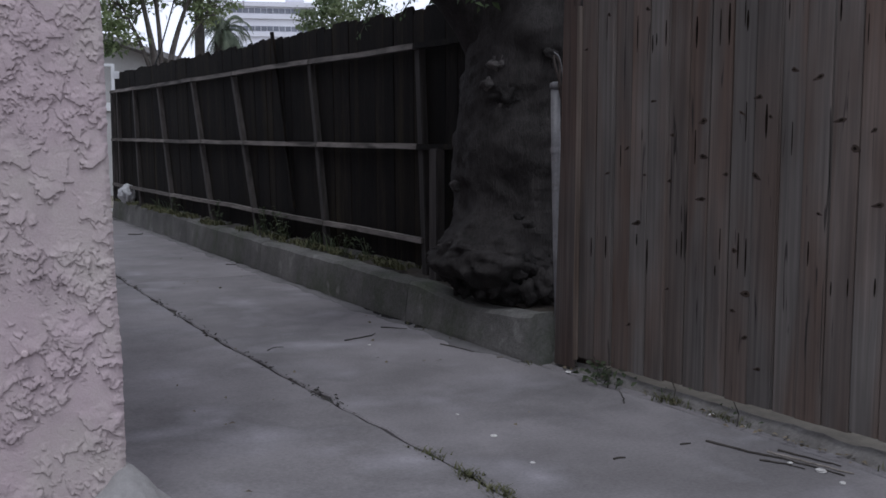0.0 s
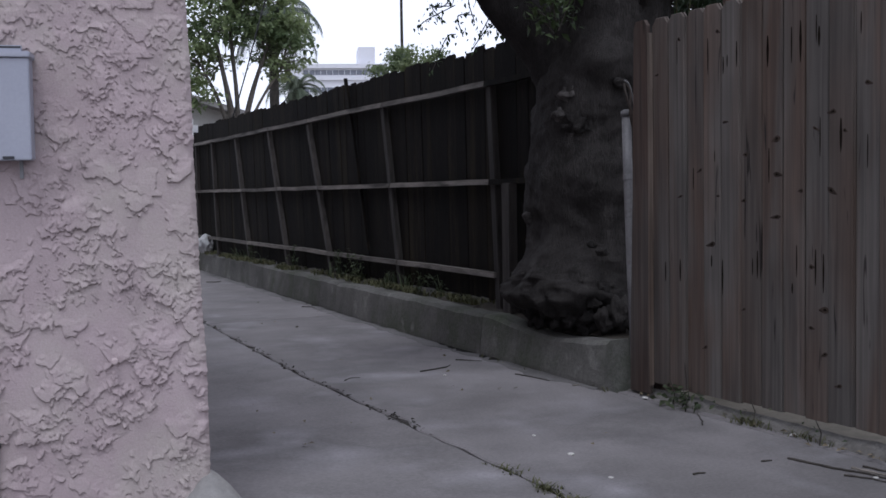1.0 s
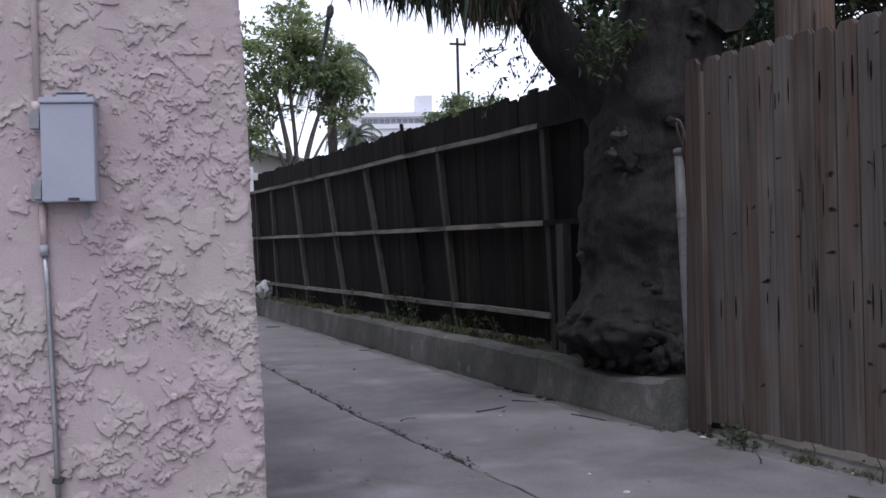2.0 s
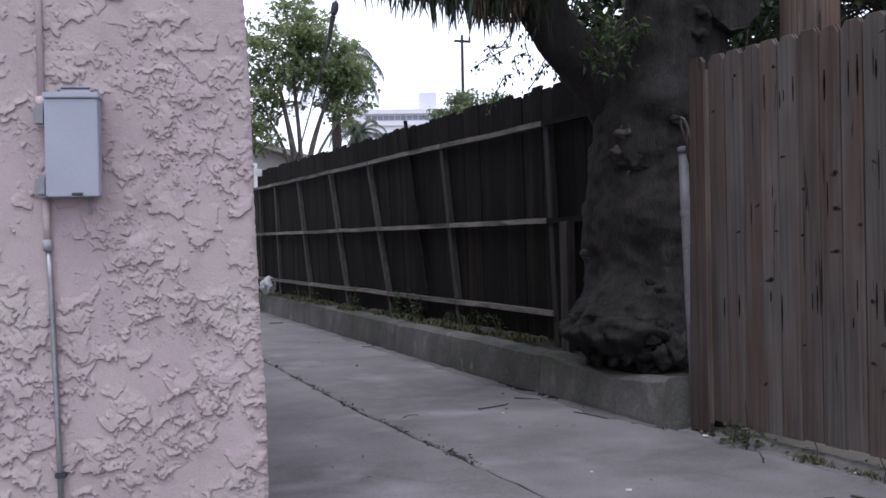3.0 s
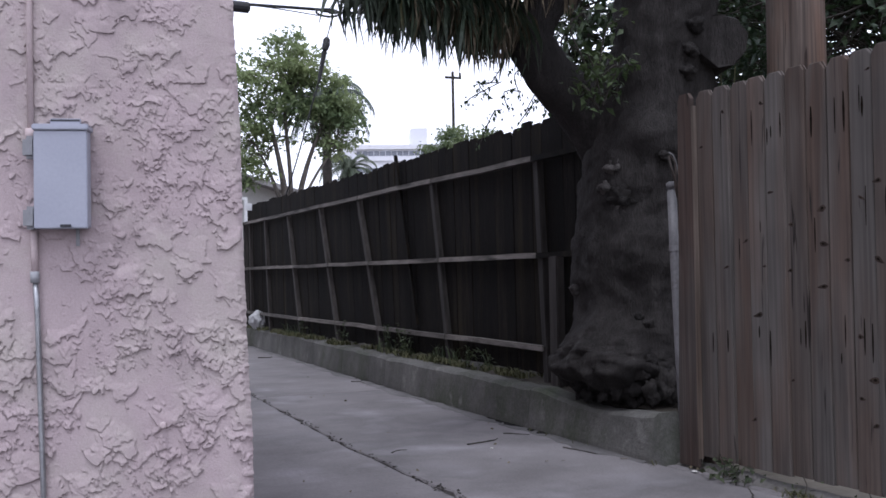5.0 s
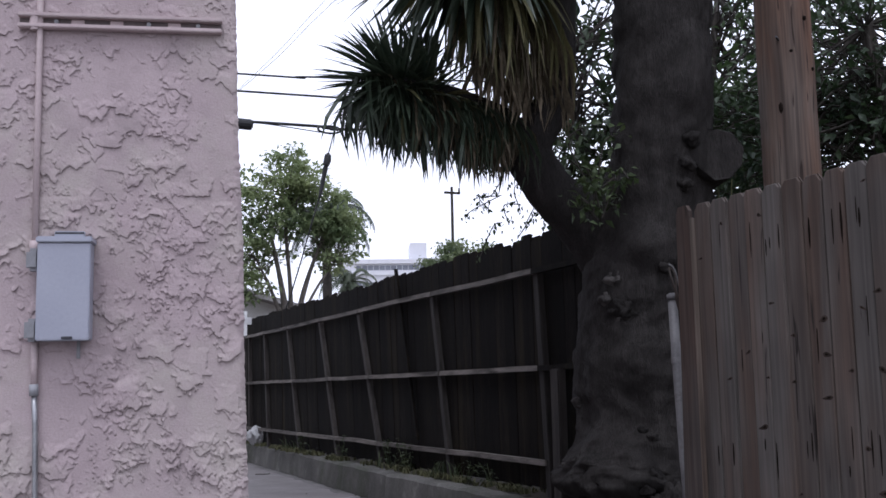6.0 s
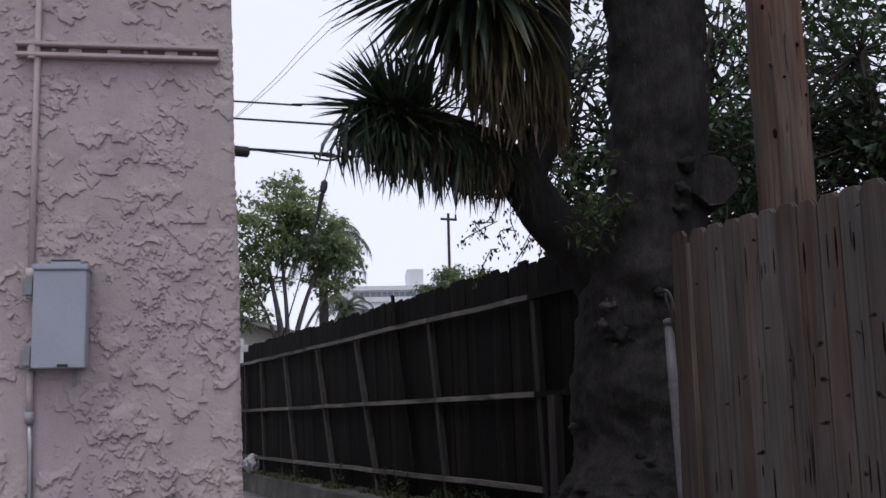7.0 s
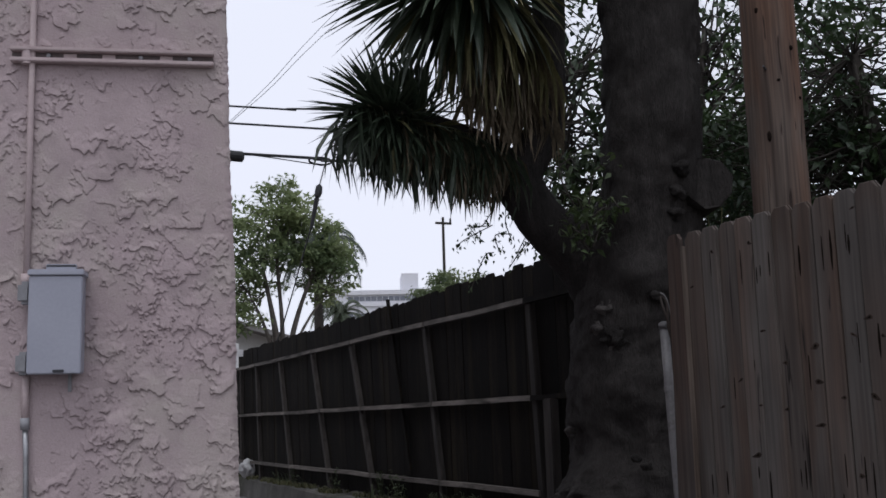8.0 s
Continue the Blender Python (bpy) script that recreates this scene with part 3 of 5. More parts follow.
    ring = [(0.17, -0.01), (0.135, 0.03), (0.10, 0.07), (0.065, 0.115), (0.03, 0.155), (0.003, 0.175)]
    bm = tube([(-0.01, 0.03, z) for _, z in ring], [r for r, _ in ring], 26, 0.16, 14)
    part("footing", bm, M_MORTAR, house, "mortar mound round the building's corner", smooth=True)


# ---- electrical gear on the stucco wall ----
def wall_frame(s, z, out=0.0):
    """Local axes on the wall: x to the right along it, y into it, z up."""
    m = Matrix.Identity(4)
    for i, c in enumerate((-ALONG, -OUT, Vector((0, 0, 1)))):
        m.col[i][:3] = c
    m.translation = on_wall(s, z, out)
    return m


def build_electrics():
    meter = thing("electrical_box", (0, 0, 0), "light grey enamelled steel electrical box on the pink wall", "electrical box")
    meter.matrix_world = wall_frame(0.571, 1.148, 0.004)
    w, h, d = 0.078, 0.312, 0.085
    part("body", box(-w + 0.003, w - 0.003, -d + 0.012, 0, 0.002, h, 0.004), M_BOX, meter)
    part("cover", box(-w, w, -d, -d + 0.014, 0, h - 0.016, 0.003), M_BOX, meter)
    bm = box(-w - 0.004, w + 0.004, -d - 0.006, 0.0, h - 0.014, h + 0.004, 0.003)
    part("rain_hood", bm, M_BOX, meter, "overhanging top edge")
    part("mounting_tab", box(-0.042, 0.048, -0.018, 0, h, h + 0.030, 0.002), M_BOX, meter)
    part("lower_tab", box(0.030, 0.040, -0.010, 0, -0.052, 0.002, 0.001), M_FITTING, meter, "thin tab hanging below the box")
    part("slot", box(-0.040, 0.046, -0.019, -0.0175, h + 0.021, h + 0.027), M_BOXDARK, meter, "dark slot in the mounting tab")
    part("latch", box(-0.002, 0.03, -d - 0.006, -d, 0.004, 0.012, 0.001), M_BOXDARK, meter, "small dark latch")
    for z0, name in ((0.215, "knockout_fitting"), (0.0, "knockout_fitting")):
        bm = box(-w - 0.04, -w + 0.002, -0.055, -0.008, z0, z0 + 0.070, 0.011)
        part(name, bm, M_FITTING, meter)
    bm = bmesh.new()
    tube([(-w - 0.006, -0.03, 0.245), (-w + 0.004, -0.03, 0.245)], [0.022, 0.022], 12, bm=bm)
    part("locknut", bm, M_CONDUIT, meter)

    up = thing("conduit", (0, 0, 0), "pink painted steel conduit running up the stucco wall", "conduit")
    up.matrix_world = wall_frame(0.672, 1.42, 0.012)
    part("pipe", tube([(0, 0, -0.02), (-0.002, 0, 0.5), (-0.004, 0, 1.0), (0.0, 0, 1.85)], [0.0098] * 4, 12), M_PINKPAINT, up, smooth=True)
    part("coupling", tube([(0, 0, 0.0), (0, 0, 0.04)], [0.016, 0.016], 12), M_PINKPAINT, up, smooth=True)
    down = thing("conduit", (0, 0, 0), "bare galvanised conduit below the grey box", "conduit")
    down.matrix_world = wall_frame(0.660, 0.0, 0.016)
    part("pipe", tube([(0.022, 0, 0.0), (0.016, 0, 0.4), (0.004, 0, 0.9), (-0.002, 0, 1.0)], [0.0085] * 4, 12), M_CONDUIT, down, smooth=True)
    part("pipe", tube([(-0.002, 0, 0.995), (-0.004, 0, 1.16)], [0.0105] * 2, 12), M_PINKPAINT, down, "pink painted upper length", smooth=True)
    part("coupling", tube([(-0.002, 0, 0.985), (-0.003, 0, 1.02)], [0.0135] * 2, 12), M_FITTING, down, smooth=True)
    bm = box(0.003, 0.036, -0.013, 0.016, 0.285, 0.302, 0.003)
    part("strap", bm, M_BOXDARK, down, "dark pipe strap")

    knob = thing("wall_bolt", (0, 0, 0), "small pink painted bolt stub in the stucco wall", "bolt")
    knob.matrix_world = wall_frame(0.285, 0.536, 0.0)
    part("shank", tube([(0, 0.01, 0), (0, -0.022, 0)], [0.006, 0.006], 10), M_PINKPAINT, knob, smooth=True)
    part("head", tube([(0, -0.018, 0), (0, -0.028, 0), (0, -0.031, 0)], [0.011, 0.011, 0.007], 10), M_PINKPAINT, knob)

    strut = thing("strut_channel", (0, 0, 0), "pink painted slotted steel channel across the stucco wall", "bracket")
    strut.matrix_world = wall_frame(0.74, 2.152, 0.002)
    length = 0.632
    part("flange", box(0, length, -0.03, 0, 0.024, 0.038, 0.003), M_PINKPAINT, strut)
    part("flange", box(0, length, -0.03, 0, -0.012, 0.002, 0.003), M_PINKPAINT, strut)
    part("web", box(0.002, length - 0.002, -0.006, 0.0, 0.001, 0.025), M_WEB, strut, "shadowed web of the channel")
    for x in (0.115, 0.40, 0.555):
        part("bolt", tube([(x, -0.006, 0.013), (x, -0.016, 0.013)], [0.008, 0.007], 8), M_FITTING, strut)
    for x in (0.16, 0.28, 0.46):
        part("slot_bridge", box(x, x + 0.04, -0.010, -0.005, 0.004, 0.022, 0.001), M_PINKPAINT, strut)
    part("clamp", tube([(0.05, -0.012, -0.018), (0.05, -0.012, 0.042)], [0.017, 0.017], 10), M_PINKPAINT, strut)


build_ground()
build_pavement()
build_kerb()
build_bank()
build_house_pink()
build_electrics()


# ---- dark fence ----
def board_mesh(name, width, height, thick, material, seed, ear=0.035):
    """A dog-eared board standing on its foot, width along y, facing -x; one edge a little waney."""
    rng = random.Random(seed)
    bm = bmesh.new()
    cut = [rng.uniform(0.7, 1.2) * ear for _ in range(2)]
    jig = [rng.uniform(-0.0015, 0.0015) for _ in range(4)]
    outline = [(-width / 2 + jig[0], 0), (width / 2 + jig[1], rng.uniform(-0.01, 0.01)), (width / 2 + jig[2], height * 0.5), (width / 2, height - cut[0]),
               (width / 2 - cut[0] * 0.8, height), (-width / 2 + cut[1] * 0.8, height), (-width / 2, height - cut[1]), (-width / 2 + jig[3], height * 0.5)]
    inset = [(y * 0.965, z + (0.002 if z < 0.1 else -0.003)) for y, z in outline]
    rings = [[bm.verts.new((x, y, z)) for y, z in ring] for x, ring in ((0, outline), (-thick + 0.003, outline), (-thick, inset))]
    n = len(outline)
    for a, b in zip(rings, rings[1:]):
        for k in range(n):
            bm.faces.new((a[k], a[(k + 1) % n], b[(k + 1) % n], b[k]))
    bm.faces.new(rings[0]), bm.faces.new(rings[-1])
    return finish(bm, name, material)


POSTS = [(6.33, 6.43), (7.97, 8.27), (9.60, 10.20), (10.98, 11.57), (12.50, 13.0), (14.05, 14.25), (15.15, 15.2), (15.56, 15.56)]
FENCE_X = lambda y: 3.46 + max(0, y - 8) * 0.004


def build_dark_fence():
    fence = thing("wooden_fence", (0, 0, 0), "old blackened dog-eared board fence seen from its rail side", "fence")
    for k, (low, top) in enumerate(POSTS):
        x = FENCE_X(low)
        bm = box(-0.036, 0.036, -0.036, 0.036, 0, 1.56, 0.006)
        lean = (top - low) / 1.4
        for v in bm.verts:
            v.co = Vector((v.co.x + x, v.co.y + low + lean * v.co.z, v.co.z + 0.2))
        part("post", bm, M_POSTWOOD, fence)
    part("short_post", box(3.36, 3.42, 6.05, 6.16, 0.2, 1.09, 0.008), M_POSTWOOD, fence, "cut-off grey stake")
    bm = box(-0.012, 0.012, -0.022, 0.022, 0, 1.52, 0.003)
    for v in bm.verts:
        v.co = Vector((v.co.x + 3.442, v.co.y + 8.70 + 0.31 * v.co.z, v.co.z + 0.55))
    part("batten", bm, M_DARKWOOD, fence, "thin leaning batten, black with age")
    spans = [(5.45, 6.38)] + [(a[0], b[0]) for a, b in zip(POSTS, POSTS[1:])]
    for k, (a, b) in enumerate(spans):
        for z, lo, tall, rise in ((1.74, 1.0, 0.038, 0.0), (1.083, 0.5, 0.036, 0.0), (0.46, 0.12, 0.036, 0.0)):
            if k == 0 and z < 1:
                continue
            shift = lambda p: sum((q[1] - q[0]) * lo for q in POSTS if abs(q[0] - p) < 0.06)
            y0, y1 = a + shift(a), b + shift(b)
            sag = 0.012 * noise.noise((k * 3.3, z * 7, 0))
            bm = bmesh.new()
            rows = []
            for i in range(9):
                f = i / 8
                y = y0 + 0.01 + (y1 - y0 - 0.02) * f
                zz = z + sag * math.sin(f * math.pi) + 0.006 * noise.noise((y * 2, z, 3))
                x = FENCE_X(y) - 0.055
                rows.append([bm.verts.new((x + dx, y, zz + dz)) for dx, dz in ((0, 0), (0.004, tall), (0.038, tall), (0.042, 0))])
            for p, q in zip(rows, rows[1:]):
                for i in range(4):
                    bm.faces.new((p[i], p[(i + 1) % 4], q[(i + 1) % 4], q[i]))
            bm.faces.new(rows[0]), bm.faces.new(rows[-1])
            # first span: the trunk's shade is put into a darker rail colour
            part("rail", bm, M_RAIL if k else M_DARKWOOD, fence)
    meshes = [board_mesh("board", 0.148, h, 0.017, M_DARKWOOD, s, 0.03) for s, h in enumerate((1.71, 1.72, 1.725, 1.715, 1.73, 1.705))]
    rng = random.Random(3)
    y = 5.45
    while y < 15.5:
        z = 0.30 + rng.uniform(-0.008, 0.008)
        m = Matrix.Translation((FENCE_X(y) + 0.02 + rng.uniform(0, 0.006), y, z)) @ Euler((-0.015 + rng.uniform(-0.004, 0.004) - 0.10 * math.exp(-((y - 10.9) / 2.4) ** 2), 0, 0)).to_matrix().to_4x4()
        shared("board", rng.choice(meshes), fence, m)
        y += 0.146


# ---- weathered fence beside the drive ----
def knot(rng):
    """A flat knot: a dark core off centre in a stained halo that trails to one side."""
    bm = bmesh.new()
    wide, tall, tip, seed = rng.uniform(0.011, 0.019), rng.uniform(0.008, 0.013), rng.choice((-1, 1)), rng.uniform(0, 50)
    n = 14
    rings = []
    for size, x in ((1.0, 0.0), (0.80, -0.0006), (0.42, -0.0009)):
        ring = []
        for k in range(n):
            a = 2 * math.pi * k / n
            r = size * (1 + 0.35 * noise.noise((math.cos(a) * 1.3 + seed, math.sin(a) * 1.3, 0)))
            y, z = math.cos(a) * wide * r, math.sin(a) * tall * r
            trail = max(0.0, math.cos(a) * tip) * size
            ring.append(bm.verts.new((x, y * (1 + 0.9 * trail), z * (1 - 0.4 * trail) - 0.006 * trail)))
        rings.append(ring)
    for a, b in zip(rings, rings[1:]):
        for k in range(n):
            bm.faces.new((a[k], a[(k + 1) % n], b[(k + 1) % n], b[k]))
    core = bm.faces.new(rings[-1])
    bm.faces.new(rings[0][::-1])
    core.material_index = 1
    return bm


def knot_mesh(rng):
    me = finish(knot(rng), "knot", M_HALO)
    me.materials.append(M_KNOT)
    return me


def rebated_board(name, width, height, thick, seed, ear=0.03, material=M_REDWOOD):
    """A dog-eared board whose worn front edges leave a narrow groove against the next board's."""
    rng = random.Random(seed)
    bm = bmesh.new()
    cut = [rng.uniform(0.7, 1.2) * ear for _ in range(2)]
    rings = []
    for x, less, low in ((0, -0.0035, 0), (-thick * 0.45, -0.0035, 0), (-thick * 0.45, 0.0030, 0), (-thick + 0.003, 0.0034, 0), (-thick, 0.0068, 0.003)):
        w = width / 2 - less
        ring = []
        r2 = random.Random(seed)
        for y, z in ((-w, 0), (w, 0), (w, 0.3), (w, 0.7), (w, 1.2), (w, height - cut[0]), (w - cut[0] * 0.8, height - low), (-w + cut[1] * 0.8, height - low), (-w, height - cut[1]), (-w, 1.2), (-w, 0.7), (-w, 0.3)):
            wane = r2.uniform(-0.0022, 0.0012) if less > 0 else 0
            ring.append(bm.verts.new((x + 0.0012 * math.sin(z * 2 + seed) * (less > 0), y + wane * (1 if y > 0 else -1), z)))
        rings.append(ring)
    n = len(rings[0])
    for a, b in zip(rings, rings[1:]):
        for k in range(n):
            bm.faces.new((a[k], a[(k + 1) % n], b[(k + 1) % n], b[k]))
    bm.faces.new(rings[0]), bm.faces.new(rings[-1])
    return finish(bm, name, material)


def split(rng):
    """A drying crack: a slender dark sliver."""
    bm = bmesh.new()
    tall, wide = rng.uniform(0.06, 0.15), rng.uniform(0.0026, 0.0050)
    pts = [(0, 0), (wide * 0.8, tall * 0.25), (wide, tall * 0.6), (wide * 0.3, tall), (-wide * 0.4, tall * 0.97), (-wide, tall * 0.55), (-wide * 0.6, tall * 0.2)]
    back, front = [bm.verts.new((0.0012, y, z)) for y, z in pts], [bm.verts.new((-0.0008, y, z)) for y, z in pts]
    bm.faces.new(back), bm.faces.new(front)
    for k in range(7):
        bm.faces.new((back[k], back[(k + 1) % 7], front[(k + 1) % 7], front[k]))
    return bm


# knots that stand out on the boards: along the fence, height
KNOTS = [(4.18, 1.74), (3.91, 1.74), (3.26, 1.78), (4.35, 1.59), (4.04, 1.12), (3.54, 1.09), (3.54, 1.24), (3.86, 1.33), (3.73, 1.18), (3.40, 1.02), (3.32, 1.27), (3.22, 1.33),
         (3.23, 1.02), (4.17, 1.00), (3.74, 0.98), (3.90, 1.00), (3.54, 0.91), (3.95, 0.78), (4.00, 0.30), (3.34, 0.71), (3.34, 0.46), (3.25, 0.54), (3.74, 0.50), (3.26, 0.36)]
BIG_KNOTS = {(3.54, 1.09), (3.54, 1.24), (3.22, 1.33), (3.23, 1.02), (3.95, 0.78), (3.25, 0.54), (3.54, 0.91)}


def build_near_fence():
    fence = thing("wooden_fence", (0, 0, 0), "weathered grey-brown dog-eared redwood fence with dark knots", "fence")
    rng = random.Random(11)
    heights = (1.80, 1.79, 1.81, 1.785, 1.80, 1.795, 1.805)
    meshes = [rebated_board("board", 0.1265, h, 0.018, 20 + s, 0.03) for s, h in enumerate(heights)]
    stained = [rebated_board("board", 0.1265, h, 0.018, 40 + s, 0.03, M_REDWARM) for s, h in enumerate(heights[:3])]
    bm = bmesh.new()
    shape = [(4.400, 0.018), (4.560, 0.014), (4.552, 0.4), (4.532, 1.0), (4.514, 1.835), (4.498, 1.866), (4.432, 1.868), (4.408, 1.838), (4.398, 1.0)]
    k = len(shape)
    rings = [[bm.verts.new((x, q, z)) for q, z in shape] for x in (3.242, 3.224, 3.221)]
    for p, q in zip(rings, rings[1:]):
        for i in range(k):
            bm.faces.new((p[i], p[(i + 1) % k], q[(i + 1) % k], q[i]))
    bm.faces.new(rings[0]), bm.faces.new(rings[-1])
    part("end_board", bm, M_REDPOST, fence, "reddish end board, wider at its foot")
    # light on the end board's edge, made as a thin paler strip
    part("edge_strip", box(3.2165, 3.2435, 4.388, 4.400, 0.06, 1.80, 0.002), M_LIT_EDGE, fence, "pale strip painted as the end board's lit edge")
    knot_meshes = [knot_mesh(rng) for _ in range(8)]
    crack_meshes = [finish(split(rng), "crack", M_KNOT) for _ in range(8)]
    y = 4.330
    while y > -3.2:
        z = 0.070 + 0.014 * (4.3 - y) * (y > 0) + 0.05 * (y <= 0) + rng.uniform(-0.006, 0.006)
        x = 3.262 + rng.choice((-0.004, 0.0, 0.003, 0.006)) + rng.uniform(-0.001, 0.001)
        warm = abs(y - 3.69) < 0.06 or (y < 3.2 and rng.random() < 0.12)
        mesh, height = rng.choice(list(zip(stained if warm else meshes, heights)))
        stretch = (1.864 - z + rng.uniform(-0.004, 0.004)) / height
        b = shared("board", mesh, fence, Matrix.Translation((x, y, z)) @ Euler((rng.uniform(-0.0012, 0.0012), 0, rng.uniform(-0.03, 0.03))).to_matrix().to_4x4() @ Matrix.Diagonal((1, 1, stretch, 1)))
        marks = [(ky - y, (kz - z) / stretch, 1.35 if (ky, kz) in BIG_KNOTS else 0.85) for ky, kz in KNOTS if abs(ky - y) <= 0.0633]
        if 1.5 < y < 3.2:
            marks += [(rng.uniform(-0.045, 0.045), rng.uniform(0.1, 1.6), rng.uniform(0.6, 1.3)) for _ in range(rng.choice((0, 1, 2, 2)))]
        for dy, dz, size in marks:
            shared("knot", rng.choice(knot_meshes), b, Matrix.Translation((-0.0184, max(-0.046, min(0.046, dy)), dz)) @ Euler((rng.uniform(-0.3, 0.3), 0, 0)).to_matrix().to_4x4() @ Matrix.Diagonal((1, size, size, 1)))
        if y > 1.5:
            for level, most in ((1.52, 3 if y < 3.95 else 1), (0.57, 2 if y < 3.8 else 1), (1.05, 1)):
                for _ in range(rng.randint(0, most)):
                    shared("crack", rng.choice(crack_meshes), b, Matrix.Translation((-0.0194, rng.uniform(-0.05, 0.05), level + rng.uniform(-0.10, 0.04))) @ Matrix.Diagonal((1, rng.uniform(0.6, 1.3), rng.uniform(0.5, 1.3), 1)))
        y -= 0.1265 + (0.006 if abs(y - 3.44) < 0.07 else rng.uniform(-0.0005, 0.0012))
    for z in (0.35, 0.95, 1.55):
        part("rail", box(3.268, 3.31, -3.2, 4.5, z, z + 0.085, 0.004), M_REDWOOD, fence)
    for yy in (4.45, 2.1, -0.3, -2.7):
        part("post", box(3.311, 3.40, yy - 0.045, yy + 0.045, -0.05, 1.72, 0.006), M_REDPOST, fence)


def build_gate_pipe():
    pipe = thing("steel_post", (3.30, 4.70, 0.0), "galvanised steel fence post with rusty wire beside the trunk", "post")
    part("tube", tube([(-0.05 + 0.02, -0.12, 0.1), (-0.01, -0.06, 0.6), (0.0, -0.02, 1.1), (0.006, 0.0, 1.42)], [0.025] * 4, 14), M_RUST, pipe, smooth=True)
    part("cap", tube([(0.006, 0, 1.415), (0.006, 0, 1.442), (0.006, 0, 1.452)], [0.030, 0.030, 0.012], 14), M_RUST, pipe, smooth=True)
    part("collar", tube([(-0.0, -0.022, 1.085), (0.001, -0.018, 1.115)], [0.0285, 0.0285], 14), M_RUST, pipe)
    loop = spline([(0.02, -0.06, 1.30), (-0.02, -0.07, 1.42), (0.0, -0.045, 1.54), (-0.02, -0.02, 1.58), (-0.03, -0.06, 1.50), (0.01, -0.08, 1.36)], 5)
    part("wire", tube(loop, [0.006] * len(loop), 6), M_REDPOST, pipe, "rusty twisted wire")
    loop = spline([(0.03, -0.05, 1.33), (0.02, -0.05, 1.46), (0.0, -0.04, 1.57), (-0.02, -0.02, 1.60)], 5)
    part("wire", tube(loop, [0.004] * len(loop), 6), M_RUST, pipe, "frayed grey wire")


# ---- the giant yucca ----
def yucca_leaf(name, material, length, width, sag, seed):
    """A stiff folded blade along +x that sags at its end."""
    bm = bmesh.new()
    rows = []
    steps = 6
    for i in range(steps + 1):
        f = i / steps
        w = width * (0.55 + 1.6 * f * (1 - f) + 0.1) * (1 - f ** 3) + 0.0012
        z = -sag * f ** 2 * length
        x = length * f * (1 - 0.25 * sag * f)
        rows.append([bm.verts.new((x, -w / 2, z + w * 0.22)), bm.verts.new((x, 0, z)), bm.verts.new((x, w / 2, z + w * 0.22))])
    for a, b in zip(rows, rows[1:]):
        for k in range(2):
            bm.faces.new((a[k], a[k + 1], b[k + 1], b[k]))
    me = finish(bm, name, material, True)
    return me


def aim(place, d, twist=0.0, scale=1.0):
    d = Vector(d).normalized()
    q = d.to_track_quat("X", "Z")
    return Matrix.Translation(place) @ q.to_matrix().to_4x4() @ Euler((twist, 0, 0)).to_matrix().to_4x4() @ Matrix.Diagonal((scale, scale, scale, 1))


